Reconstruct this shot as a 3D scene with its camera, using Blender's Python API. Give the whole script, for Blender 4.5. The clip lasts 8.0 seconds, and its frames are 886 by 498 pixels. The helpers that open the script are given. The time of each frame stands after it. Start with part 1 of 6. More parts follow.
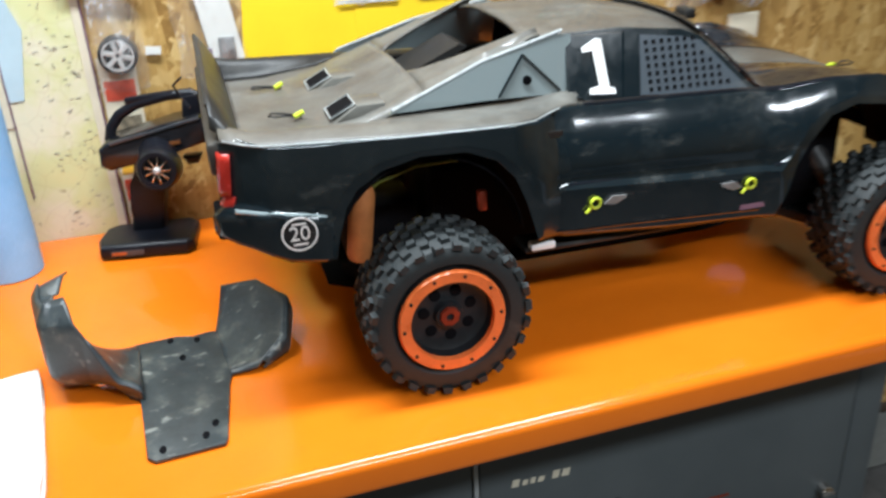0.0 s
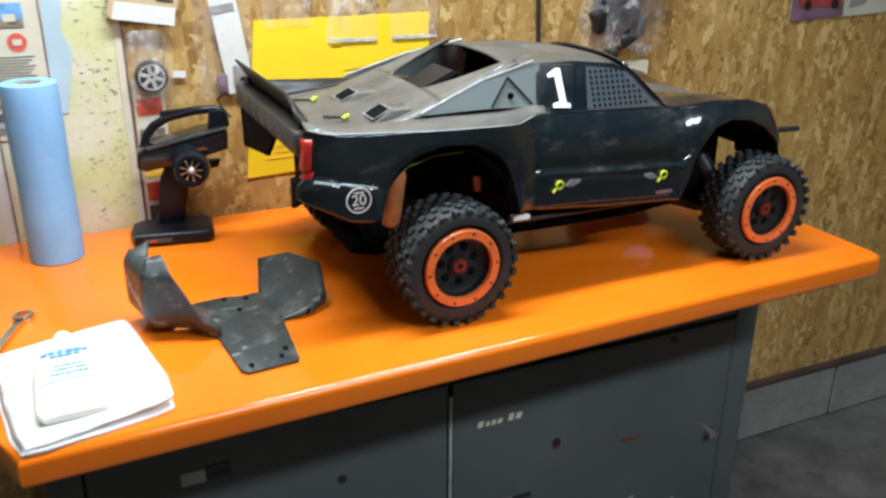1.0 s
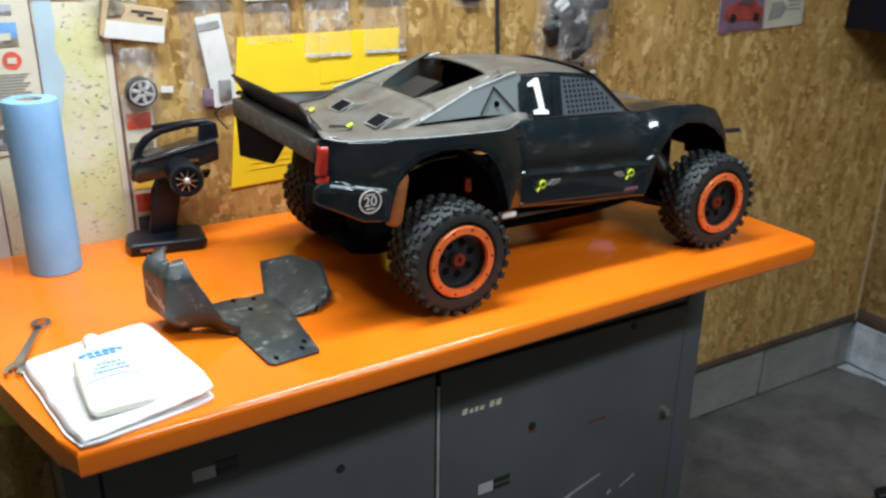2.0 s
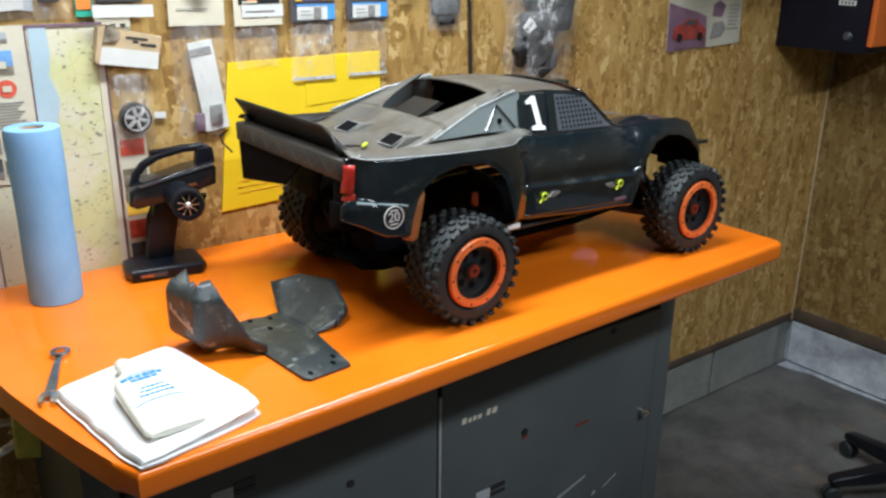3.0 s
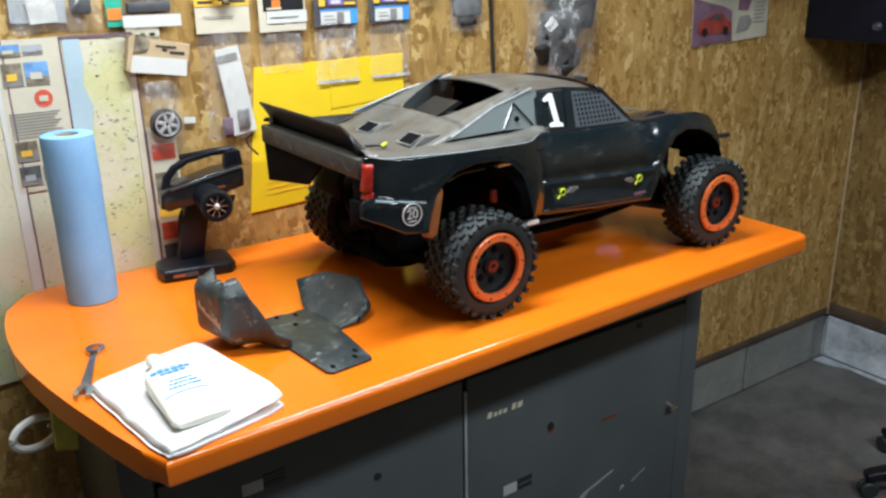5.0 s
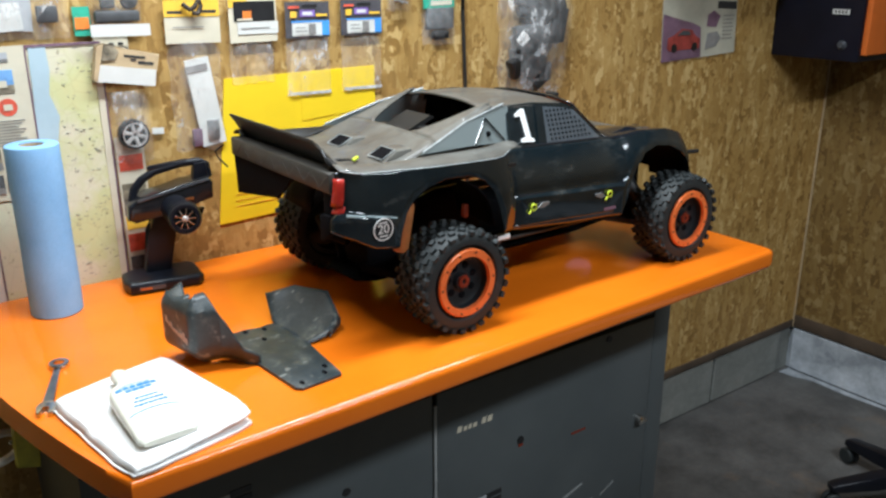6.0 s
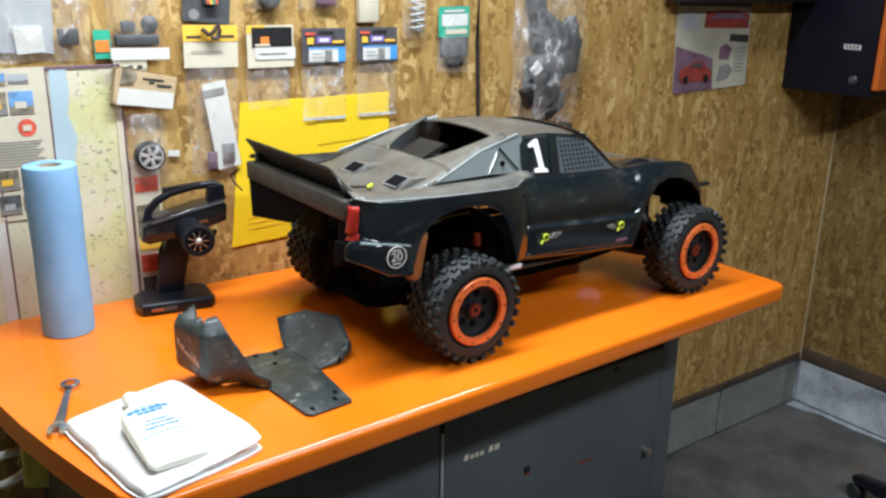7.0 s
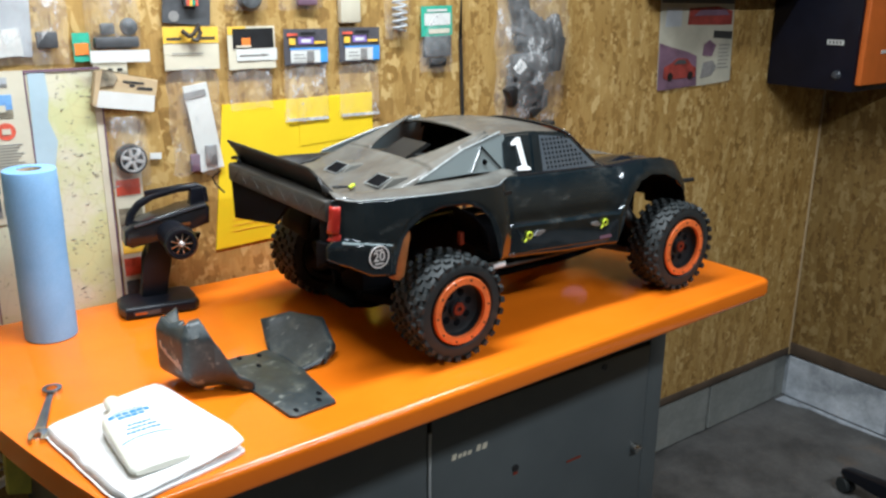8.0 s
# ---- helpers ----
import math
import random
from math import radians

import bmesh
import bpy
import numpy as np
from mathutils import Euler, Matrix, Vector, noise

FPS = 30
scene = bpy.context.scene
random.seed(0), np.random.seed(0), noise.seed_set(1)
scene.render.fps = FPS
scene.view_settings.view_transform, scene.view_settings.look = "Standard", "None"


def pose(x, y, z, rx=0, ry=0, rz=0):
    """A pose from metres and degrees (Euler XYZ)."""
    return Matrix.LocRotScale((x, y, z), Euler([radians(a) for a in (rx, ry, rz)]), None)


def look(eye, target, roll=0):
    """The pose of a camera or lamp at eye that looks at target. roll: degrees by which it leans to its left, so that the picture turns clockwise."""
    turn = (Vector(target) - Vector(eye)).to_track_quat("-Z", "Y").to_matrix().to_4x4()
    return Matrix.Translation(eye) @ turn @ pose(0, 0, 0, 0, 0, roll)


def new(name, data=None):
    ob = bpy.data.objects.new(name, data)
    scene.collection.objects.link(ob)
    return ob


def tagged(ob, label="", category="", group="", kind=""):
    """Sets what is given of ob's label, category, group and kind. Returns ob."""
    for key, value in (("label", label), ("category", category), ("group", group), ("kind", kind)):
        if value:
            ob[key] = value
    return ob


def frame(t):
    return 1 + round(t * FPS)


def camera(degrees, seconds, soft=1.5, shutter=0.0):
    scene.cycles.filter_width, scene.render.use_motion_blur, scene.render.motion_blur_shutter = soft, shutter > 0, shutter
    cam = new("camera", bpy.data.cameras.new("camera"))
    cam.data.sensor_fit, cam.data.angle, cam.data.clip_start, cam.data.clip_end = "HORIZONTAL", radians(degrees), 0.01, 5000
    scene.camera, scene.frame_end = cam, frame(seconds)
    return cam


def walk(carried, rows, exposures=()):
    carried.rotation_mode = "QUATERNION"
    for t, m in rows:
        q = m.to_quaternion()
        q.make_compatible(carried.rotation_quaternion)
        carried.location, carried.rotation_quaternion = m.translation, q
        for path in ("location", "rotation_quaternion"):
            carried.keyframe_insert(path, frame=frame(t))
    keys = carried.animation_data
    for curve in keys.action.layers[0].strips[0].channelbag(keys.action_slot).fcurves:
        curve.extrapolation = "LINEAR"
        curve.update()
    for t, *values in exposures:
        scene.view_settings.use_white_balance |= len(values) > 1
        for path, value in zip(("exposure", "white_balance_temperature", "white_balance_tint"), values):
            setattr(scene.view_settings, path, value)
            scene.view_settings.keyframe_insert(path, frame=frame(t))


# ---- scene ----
cam = camera(54.8, 8.0, soft=2.5, shutter=0.5)
PATH = [
    (0, (0.033, -0.08, 1.463), (0.488, 1.668, 0.603), -3.0),
    (0.5, (-0.152, -0.177, 1.486), (0.602, 1.509, 0.72), -1.2),
    (1, (-0.248, -0.331, 1.491), (0.519, 1.357, 0.741), 0.4),
    (1.5, (-0.304, -0.408, 1.507), (0.424, 1.283, 0.725), 0.9),
    (1.7, (-0.335, -0.398, 1.507), (0.473, 1.274, 0.763), 1.0),
    (2.8, (-0.581, -0.315, 1.506), (0.551, 1.168, 0.788), -0.2),
    (3, (-0.572, -0.324, 1.508), (0.559, 1.184, 0.838), 0.6),
    (3.5, (-0.544, -0.338, 1.512), (0.548, 1.188, 0.818), 0.1),
    (4, (-0.545, -0.358, 1.515), (0.51, 1.175, 0.781), 0.0),
    (4.2, (-0.553, -0.362, 1.512), (0.506, 1.179, 0.805), 0.4),
    (5.3, (-0.564, -0.369, 1.51), (0.49, 1.194, 0.843), -1.4),
    (5.5, (-0.56, -0.369, 1.519), (0.515, 1.174, 0.838), -0.3),
    (6, (-0.561, -0.362, 1.519), (0.556, 1.165, 0.87), -0.1),
    (6.5, (-0.562, -0.361, 1.523), (0.568, 1.169, 0.903), 1.4),
    (7, (-0.572, -0.356, 1.53), (0.545, 1.191, 0.93), 1.0),
    (7.5, (-0.566, -0.36, 1.528), (0.571, 1.179, 0.946), 0.6),
    (8, (-0.559, -0.363, 1.527), (0.573, 1.173, 0.929), 0.4),
]
walk(cam, [(t, look(eye, target, roll)) for t, eye, target, roll in PATH],
     [(0.0, 0.74), (0.6, 0.70), (1.5, 0.58), (4.0, 0.54), (6.0, 0.54), (8.0, 0.60)])

# ---- world, lamps ----
world = bpy.data.worlds.new("world")
scene.world = world
world.use_nodes = True
wn = world.node_tree
wn.nodes["Background"].inputs[0].default_value = (0.55, 0.62, 0.75, 1)
wn.nodes["Background"].inputs[1].default_value = 0.02


def area_lamp(name, loc, target, sx, sy, watts, colour):
    d = bpy.data.lights.new(name, "AREA")
    d.shape, d.size, d.size_y, d.energy, d.color = "RECTANGLE", sx, sy, watts, colour
    ob = new(name, d)
    ob.matrix_world = look(loc, target)
    return ob


# two fluorescent fixtures under the garage ceiling
area_lamp("tube_light_over_bench", (0.04, 0.72, 2.36), (0.04, 0.72, 0), 1.2, 0.14, 32, (0.90, 1.0, 1.07))
area_lamp("tube_light_behind", (0.82, -0.85, 2.36), (0.82, -0.85, 0), 1.5, 0.16, 32, (0.90, 1.0, 1.09))

# the small blue lamp that glows under the truck's front
led = bpy.data.lights.new("blue_led", "POINT")
led.energy, led.color, led.shadow_soft_size = 0.009, (0.42, 0.40, 1.0), 0.028
new("blue_led", led).location = (0.690, 0.850, 0.985)

# ---- materials ----


class Nodes:
    """A small writer for node materials."""

    def __init__(self, name, rough=0.5, metal=0.0, colour=(0.5, 0.5, 0.5), spec=0.5):
        self.m = bpy.data.materials.new(name)
        self.m.use_nodes = True
        self.t = self.m.node_tree
        self.p = self.t.nodes["Principled BSDF"]
        self.p.inputs["Roughness"].default_value = rough
        self.p.inputs["Metallic"].default_value = metal
        self.p.inputs["Specular IOR Level"].default_value = spec
        self.p.inputs["Base Color"].default_value = (*colour, 1)

    def add(self, kind, **values):
        n = self.t.nodes.new(kind)
        for k, v in values.items():
            n.inputs[k.replace("_", " ")].default_value = v
        return n

    def link(self, a, b):
        self.t.links.new(a, b)

    def coords(self, scale=(1, 1, 1), rot=(0, 0, 0), kind="Object"):
        c = self.t.nodes.new("ShaderNodeTexCoord")
        mp = self.t.nodes.new("ShaderNodeMapping")
        mp.inputs["Scale"].default_value = scale
        mp.inputs["Rotation"].default_value = [radians(a) for a in rot]
        self.link(c.outputs[kind], mp.inputs["Vector"])
        return mp.outputs[0]

    def noise(self, vec, scale, detail=5, rough=0.6):
        n = self.add("ShaderNodeTexNoise", Scale=scale, Detail=detail, Roughness=rough)
        self.link(vec, n.inputs["Vector"])
        return n.outputs["Fac"]

    def ramp(self, fac, stops):
        r = self.t.nodes.new("ShaderNodeValToRGB")
        e = r.color_ramp.elements
        while len(e) < len(stops):
            e.new(0.5)
        for el, (pos, col) in zip(e, stops):
            el.position, el.color = pos, (*col, 1)
        self.link(fac, r.inputs[0])
        return r.outputs[0]

    def mix(self, fac, a, b, blend="MIX"):
        n = self.t.nodes.new("ShaderNodeMix")
        n.data_type, n.blend_type = "RGBA", blend
        for sock, v in ((n.inputs[0], fac), (n.inputs[6], a), (n.inputs[7], b)):
            if isinstance(v, (int, float)):
                sock.default_value = v
            elif isinstance(v, tuple):
                sock.default_value = (*v, 1)
            else:
                self.link(v, sock)
        return n.outputs[2]

    def bump(self, height, strength=0.3, dist=0.002):
        b = self.add("ShaderNodeBump", Strength=strength, Distance=dist)
        self.link(height, b.inputs["Height"])
        self.link(b.outputs[0], self.p.inputs["Normal"])

    def base(self, sock):
        self.link(sock, self.p.inputs["Base Color"])

    def rough(self, sock, lo, hi):
        r = self.add("ShaderNodeMapRange", To_Min=lo, To_Max=hi)
        self.link(sock, r.inputs[0])
        self.link(r.outputs[0], self.p.inputs["Roughness"])


def plain(name, colour, rough=0.5, metal=0.0, vary=0.12, scale=30, bump=0.0, spec=0.5):
    """A colour with small cloudy variation in tone and gloss."""
    n = Nodes(name, rough, metal, colour, spec)
    v = n.coords()
    f = n.noise(v, scale)
    dark = tuple(c * (1 - vary) for c in colour)
    light = tuple(min(1, c * (1 + vary)) for c in colour)
    n.base(n.ramp(f, [(0.3, dark), (0.7, light)]))
    n.rough(f, max(0.03, rough - 0.08), min(1, rough + 0.08))
    if bump:
        n.bump(n.noise(v, scale * 6), bump, 0.001)
    return n.m


def osb(name, tint, axis_rot):
    """Oriented strand board: flakes of wood in crossing directions."""
    n = Nodes(name, 0.6, spec=0.3)
    cols = []
    for i, (ang, sc) in enumerate(((8, (40, 40, 10)), (38, (34, 34, 9)), (-30, (44, 44, 12)), (70, (40, 40, 11)))):
        vec = n.coords(sc, (axis_rot[0] * ang, axis_rot[1] * ang, 0))
        warp = n.add("ShaderNodeTexNoise", Scale=1.2, Detail=2.0)
        n.link(vec, warp.inputs["Vector"])
        moved = n.mix(0.12, vec, warp.outputs["Color"], "ADD")
        v = n.add("ShaderNodeTexVoronoi", Scale=1.0, Randomness=1.0)
        n.link(moved, v.inputs["Vector"])
        cols.append(v.outputs["Color"])
    grain = n.coords((160, 160, 14), (axis_rot[0] * 10, axis_rot[1] * 10, 0))
    fine = n.noise(grain, 1.0, 4)
    sel = n.noise(n.coords(), 26, 2)
    sel2 = n.noise(n.coords((1.3, 1.3, 1.3), (20, 30, 0)), 20, 2)
    a = n.mix(n.ramp(sel, [(0.46, (0, 0, 0)), (0.5, (1, 1, 1))]), cols[0], cols[1])
    b = n.mix(n.ramp(sel2, [(0.48, (0, 0, 0)), (0.52, (1, 1, 1))]), cols[2], cols[3])
    sel3 = n.noise(n.coords((1, 1, 1), (0, 0, 50)), 32, 2)
    c = n.mix(n.ramp(sel3, [(0.50, (0, 0, 0)), (0.54, (1, 1, 1))]), a, b)
    bw = n.t.nodes.new("ShaderNodeSeparateColor")
    n.link(c, bw.inputs[0])
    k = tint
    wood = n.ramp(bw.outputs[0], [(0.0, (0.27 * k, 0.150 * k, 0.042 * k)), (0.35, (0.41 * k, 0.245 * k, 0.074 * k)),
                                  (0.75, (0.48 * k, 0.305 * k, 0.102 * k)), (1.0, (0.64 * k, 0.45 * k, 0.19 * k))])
    wood = n.mix(0.35, wood, n.ramp(fine, [(0.3, (0.45, 0.4, 0.35)), (0.7, (1, 1, 1))]), "MULTIPLY")
    big = n.noise(n.coords(), 1.6, 3)
    wood = n.mix(0.35, wood, n.ramp(big, [(0.3, (0.6, 0.55, 0.5)), (0.7, (1, 1, 1))]), "MULTIPLY")
    n.base(wood)
    n.rough(bw.outputs[1], 0.45, 0.75)
    n.bump(bw.outputs[0], 0.35, 0.0015)
    return n.m


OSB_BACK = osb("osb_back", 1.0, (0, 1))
# half tint: a browner board with the side wall's dim light in its colour
OSB_SIDE_DIM = osb("osb_side_dim", 0.50, (1, 0))


def laminate():
    n = Nodes("orange_laminate", 0.14, colour=(0.78, 0.17, 0.008))
    v = n.coords()
    f = n.noise(v, 5, 6)
    g = n.noise(v, 90, 3)
    c = n.ramp(f, [(0.25, (0.74, 0.150, 0.006)), (0.75, (0.82, 0.185, 0.010))])
    s = n.noise(n.coords((3, 12, 3), (0, 0, 12)), 9, 8, 0.75)
    c = n.mix(n.ramp(s, [(0.66, (0, 0, 0)), (0.82, (0.35, 0.35, 0.35))]), c, (0.50, 0.13, 0.015))
    n.base(c)
    n.rough(g, 0.10, 0.20)
    n.bump(n.noise(v, 260, 2), 0.05, 0.0006)
    return n.m


ORANGE = laminate()


def steel_paint():
    n = Nodes("grey_steel_paint", 0.42, colour=(0.085, 0.095, 0.098))
    v = n.coords()
    f = n.noise(v, 3.5, 6)
    c = n.ramp(f, [(0.3, (0.060, 0.071, 0.075)), (0.7, (0.086, 0.098, 0.101))])
    sc = n.noise(n.coords((30, 30, 4), (12, 25, 0)), 2.4, 8, 0.8)
    c = n.mix(n.ramp(sc, [(0.70, (0, 0, 0)), (0.78, (0.5, 0.5, 0.5))]), c, (0.22, 0.23, 0.23))
    n.base(c)
    n.rough(f, 0.36, 0.55)
    n.bump(n.noise(v, 120, 3), 0.06, 0.001)
    return n.m


STEEL = steel_paint()
STEEL_EDGE = plain("worn_steel_edge", (0.34, 0.36, 0.36), 0.4, 0.3, 0.2, 25)


def concrete(name, lo, hi, sc=2.5):
    n = Nodes(name, 0.8)
    v = n.coords()
    f = n.noise(v, sc, 8, 0.65)
    g = n.noise(v, 70, 5, 0.7)
    c = n.ramp(f, [(0.28, lo), (0.72, hi)])
    rust = n.noise(n.coords((1, 1, 1), (0, 0, 30)), 3.1, 5)
    c = n.mix(n.ramp(rust, [(0.60, (0, 0, 0)), (0.72, (0.5, 0.5, 0.5))]), c, (0.20, 0.13, 0.08))
    c = n.mix(0.5, c, n.ramp(g, [(0.3, (0.62, 0.62, 0.62)), (0.7, (1, 1, 1))]), "MULTIPLY")
    n.base(c)
    n.rough(f, 0.6, 0.9)
    n.bump(g, 0.4, 0.003)
    return n.m


FLOOR_M = concrete("garage_floor_concrete", (0.034, 0.033, 0.032), (0.150, 0.145, 0.14), 4.5)
BLOCK_M = concrete("grey_block", (0.15, 0.16, 0.15), (0.29, 0.30, 0.28), 5)
WHITEWASH = concrete("whitewashed_block", (0.15, 0.17, 0.19), (0.66, 0.70, 0.75), 7)
CEIL_M = plain("ceiling_board", (0.40, 0.38, 0.34), 0.9, 0, 0.08, 4)
WALL_DIM = plain("plain_board_wall", (0.20, 0.16, 0.11), 0.8, 0, 0.2, 3)


def body_paint(name, colour, dust, dcol=(0.23, 0.20, 0.165), rough=0.12, stain=None):
    """Glossy painted shell with dried dust on it."""
    n = Nodes(name, rough, colour=colour)
    v = n.coords()
    f = n.noise(v, 14, 8, 0.7)
    g = n.noise(v, 160, 4, 0.7)
    mask = n.ramp(n.mix(0.35, f, g), [(max(0.0, 0.62 - dust * 0.45), (0, 0, 0)), (min(1, 0.95 - dust * 0.38), (min(1, dust * 1.1),) * 3)])
    if stain:
        big = n.noise(n.coords((1, 2.2, 1)), 9, 5, 0.65)
        dcol = n.ramp(big, [(0.36, stain), (0.62, dcol)])
    c = n.mix(mask, colour, dcol)
    wipe = n.noise(n.coords((2.2, 1, 5), (0, 24, 0)), 7, 6, 0.7)
    n.base(n.mix(n.ramp(wipe, [(0.56, (0, 0, 0)), (0.74, (0.22, 0.22, 0.22))]), c, (0.17, 0.165, 0.15)))
    n.rough(mask, rough, 0.8)
    n.p.inputs["Coat Weight"].default_value = max(0.0, 0.90 - dust * 0.9)
    n.p.inputs["Coat Roughness"].default_value = 0.06
    n.bump(f, 0.04, 0.001)
    return n.m


# dust film on the sides, its tone cooled to paint in a bluish sheen
BODY_SIDE = body_paint("black_body_paint", (0.006, 0.011, 0.014), 0.30, (0.052, 0.060, 0.059), 0.09)
BODY_GLOSS = body_paint("clean_black_paint", (0.008, 0.010, 0.014), 0.06, (0.06, 0.055, 0.05), 0.08)
BODY_TOP = body_paint("dusty_black_body", (0.045, 0.043, 0.040), 0.78, (0.150, 0.146, 0.126), 0.26, (0.085, 0.068, 0.050))
# grey base that carries the light reflected by the sail panels
BODY_SHEEN = body_paint("body_sheen_grey", (0.20, 0.24, 0.245), 0.22, (0.28, 0.28, 0.26), 0.12)
# pale tone that draws the highlight along the shell's edges
BODY_EDGE = plain("pale_edge_highlight", (0.32, 0.34, 0.34), 0.25, 0.1, 0.25, 60)
MESH_WIN = body_paint("window_net", (0.060, 0.072, 0.084), 0.16, (0.14, 0.14, 0.14), 0.12)
# near-black that holds the deep shade inside, under and in holes of parts
SHADE_BLACK = plain("shade_black", (0.004, 0.004, 0.005), 0.8, 0, 0.2, spec=0.06)
RUBBER = body_paint("tyre_rubber", (0.014, 0.018, 0.019), 0.36, (0.045, 0.050, 0.050), 0.62)
RUBBER.node_tree.nodes["Principled BSDF"].inputs["Coat Weight"].default_value = 0
BEAD = plain("orange_bead_ring", (0.84, 0.18, 0.045), 0.3, 0, 0.15, 40)
RIM = plain("black_rim_plastic", (0.013, 0.014, 0.016), 0.35, 0, 0.25, 60)
NUT = plain("red_anodised_nut", (0.30, 0.045, 0.02), 0.4, 0.5, 0.2, 60)
BOLT = plain("bolt_dark", (0.05, 0.04, 0.035), 0.45, 0.6)
TAIL = body_paint("dusty_tail_plastic", (0.020, 0.019, 0.018), 0.55, (0.085, 0.075, 0.060), 0.4)
TAIL.node_tree.nodes["Principled BSDF"].inputs["Coat Weight"].default_value = 0
PLASTIC = body_paint("dusty_black_plastic", (0.014, 0.014, 0.014), 0.34, (0.07, 0.062, 0.05), 0.4)
PLASTIC.node_tree.nodes["Principled BSDF"].inputs["Coat Weight"].default_value = 0
PLASTIC.node_tree.nodes["Principled BSDF"].inputs["Specular IOR Level"].default_value = 0.25
def scuffed():
    """Dark grey plastic with cloudy dust and pale scuff spots."""
    n = Nodes("scuffed_grey_plastic", 0.4)
    v = n.coords()
    c = n.ramp(n.noise(v, 22, 7, 0.7), [(0.32, (0.013, 0.019, 0.023)), (0.55, (0.032, 0.041, 0.044)), (0.72, (0.105, 0.110, 0.098))])
    s = n.noise(n.coords((1, 1.6, 1), (0, 0, 20)), 38, 3, 0.5)
    c = n.mix(n.ramp(s, [(0.62, (0, 0, 0)), (0.70, (0.6, 0.6, 0.6))]), c, (0.28, 0.29, 0.26))
    fine = n.noise(v, 240, 3)
    c = n.mix(0.25, c, n.ramp(fine, [(0.3, (0.55, 0.55, 0.55)), (0.7, (1, 1, 1))]), "MULTIPLY")
    n.base(c)
    n.rough(n.noise(v, 30, 4), 0.28, 0.55)
    n.bump(fine, 0.1, 0.0008)
    return n.m


GUARD = scuffed()
RED = plain("red_lens", (0.38, 0.024, 0.016), 0.25, 0, 0.2, 60)
WHITE = plain("white_sticker", (0.80, 0.79, 0.77), 0.45, 0, 0.06, 40)
NEON = plain("neon_yellow_tag", (0.48, 0.58, 0.03), 0.5, 0, 0.15, 60)
OLIVE = plain("dull_yellow_hose", (0.17, 0.18, 0.03), 0.5, 0, 0.2, 40)
TAN = plain("orange_shock_cover", (0.42, 0.15, 0.045), 0.55, 0, 0.3, 30)
SILVER = plain("silver_plastic", (0.50, 0.50, 0.49), 0.3, 0.3, 0.15, 60)
CHROME = plain("bare_metal", (0.60, 0.58, 0.55), 0.25, 1.0, 0.12, 70)
ALU = plain("scratched_alloy", (0.42, 0.42, 0.42), 0.4, 0.8, 0.2, 50)
BLACK = plain("satin_black_plastic", (0.006, 0.007, 0.011), 0.36, 0, 0.2, 60, spec=0.28)
BLACK_GLOSS = plain("gloss_black_plastic", (0.010, 0.010, 0.012), 0.2, 0, 0.2, 60)
GUNMETAL = plain("gunmetal_plastic", (0.06, 0.065, 0.075), 0.3, 0.2, 0.2, 60)
COPPER = plain("copper_lettering", (0.45, 0.16, 0.05), 0.35, 0.6)
NAVY = plain("navy_steel", (0.005, 0.006, 0.013), 0.4, 0, 0.2, 12, spec=0.25)
CAB_ORANGE = plain("orange_steel_door", (0.62, 0.14, 0.025), 0.4, 0, 0.1, 12)
CREAM = plain("cream_bottle_plastic", (0.70, 0.69, 0.60), 0.35, 0, 0.05, 20)
BLUE_PRINT = plain("blue_print", (0.03, 0.22, 0.50), 0.5)
CARDBOARD = plain("brown_cardboard", (0.46, 0.34, 0.20), 0.8, 0, 0.15, 30)
HAZY = plain("hazy_grey_paper", (0.40, 0.42, 0.44), 0.5, 0, 0.15, 14)
SEAL = plain("sealed_film_strip", (0.46, 0.46, 0.45), 0.25, 0, 0.35, 90)
BLUE_GREY = plain("charcoal_card", (0.070, 0.066, 0.075), 0.5, 0, 0.25, 70)
AGED = plain("aged_magazine_paper", (0.42, 0.40, 0.32), 0.45, 0, 0.2, 9)
PAPER = plain("white_paper", (0.60, 0.60, 0.57), 0.7, 0, 0.05, 20)
PAPER_CREAM = plain("cream_card", (0.58, 0.53, 0.41), 0.7, 0, 0.06, 20)
YELLOW = plain("yellow_envelope_paper", (0.80, 0.56, 0.010), 0.6, 0, 0.06, 8)
CARD_YELLOW = plain("yellow_card", (0.80, 0.48, 0.05), 0.6, 0, 0.08, 30)
CARD_DARK = plain("dark_grey_card", (0.060, 0.062, 0.066), 0.5, 0, 0.2, 60)
CARD_BLACK = plain("black_card", (0.012, 0.012, 0.013), 0.4, 0, 0.2, 60)
INK = plain("grey_print", (0.22, 0.21, 0.20), 0.7, 0, 0.2, 60)
INK_DARK = plain("black_print", (0.03, 0.03, 0.03), 0.6)
PURPLE = plain("purple_print", (0.22, 0.13, 0.42), 0.6)
RED_PRINT = plain("red_print", (0.62, 0.09, 0.05), 0.6, 0, 0.3, 60)
BLUE_CARD = plain("blue_card_strip", (0.06, 0.30, 0.72), 0.5)
GREEN_CARD = plain("green_card", (0.03, 0.36, 0.24), 0.5, 0, 0.15, 60)
FADED_RED = plain("faded_red_print", (0.26, 0.040, 0.032), 0.5, 0, 0.35, 40)
MAUVE = plain("mauve_print", (0.16, 0.09, 0.13), 0.6, 0, 0.3, 20)
SKYBLUE = plain("photo_blue", (0.14, 0.30, 0.55), 0.5, 0, 0.4, 40)
PHOTO = plain("photo_dark", (0.20, 0.17, 0.12), 0.5, 0, 0.7, 60)
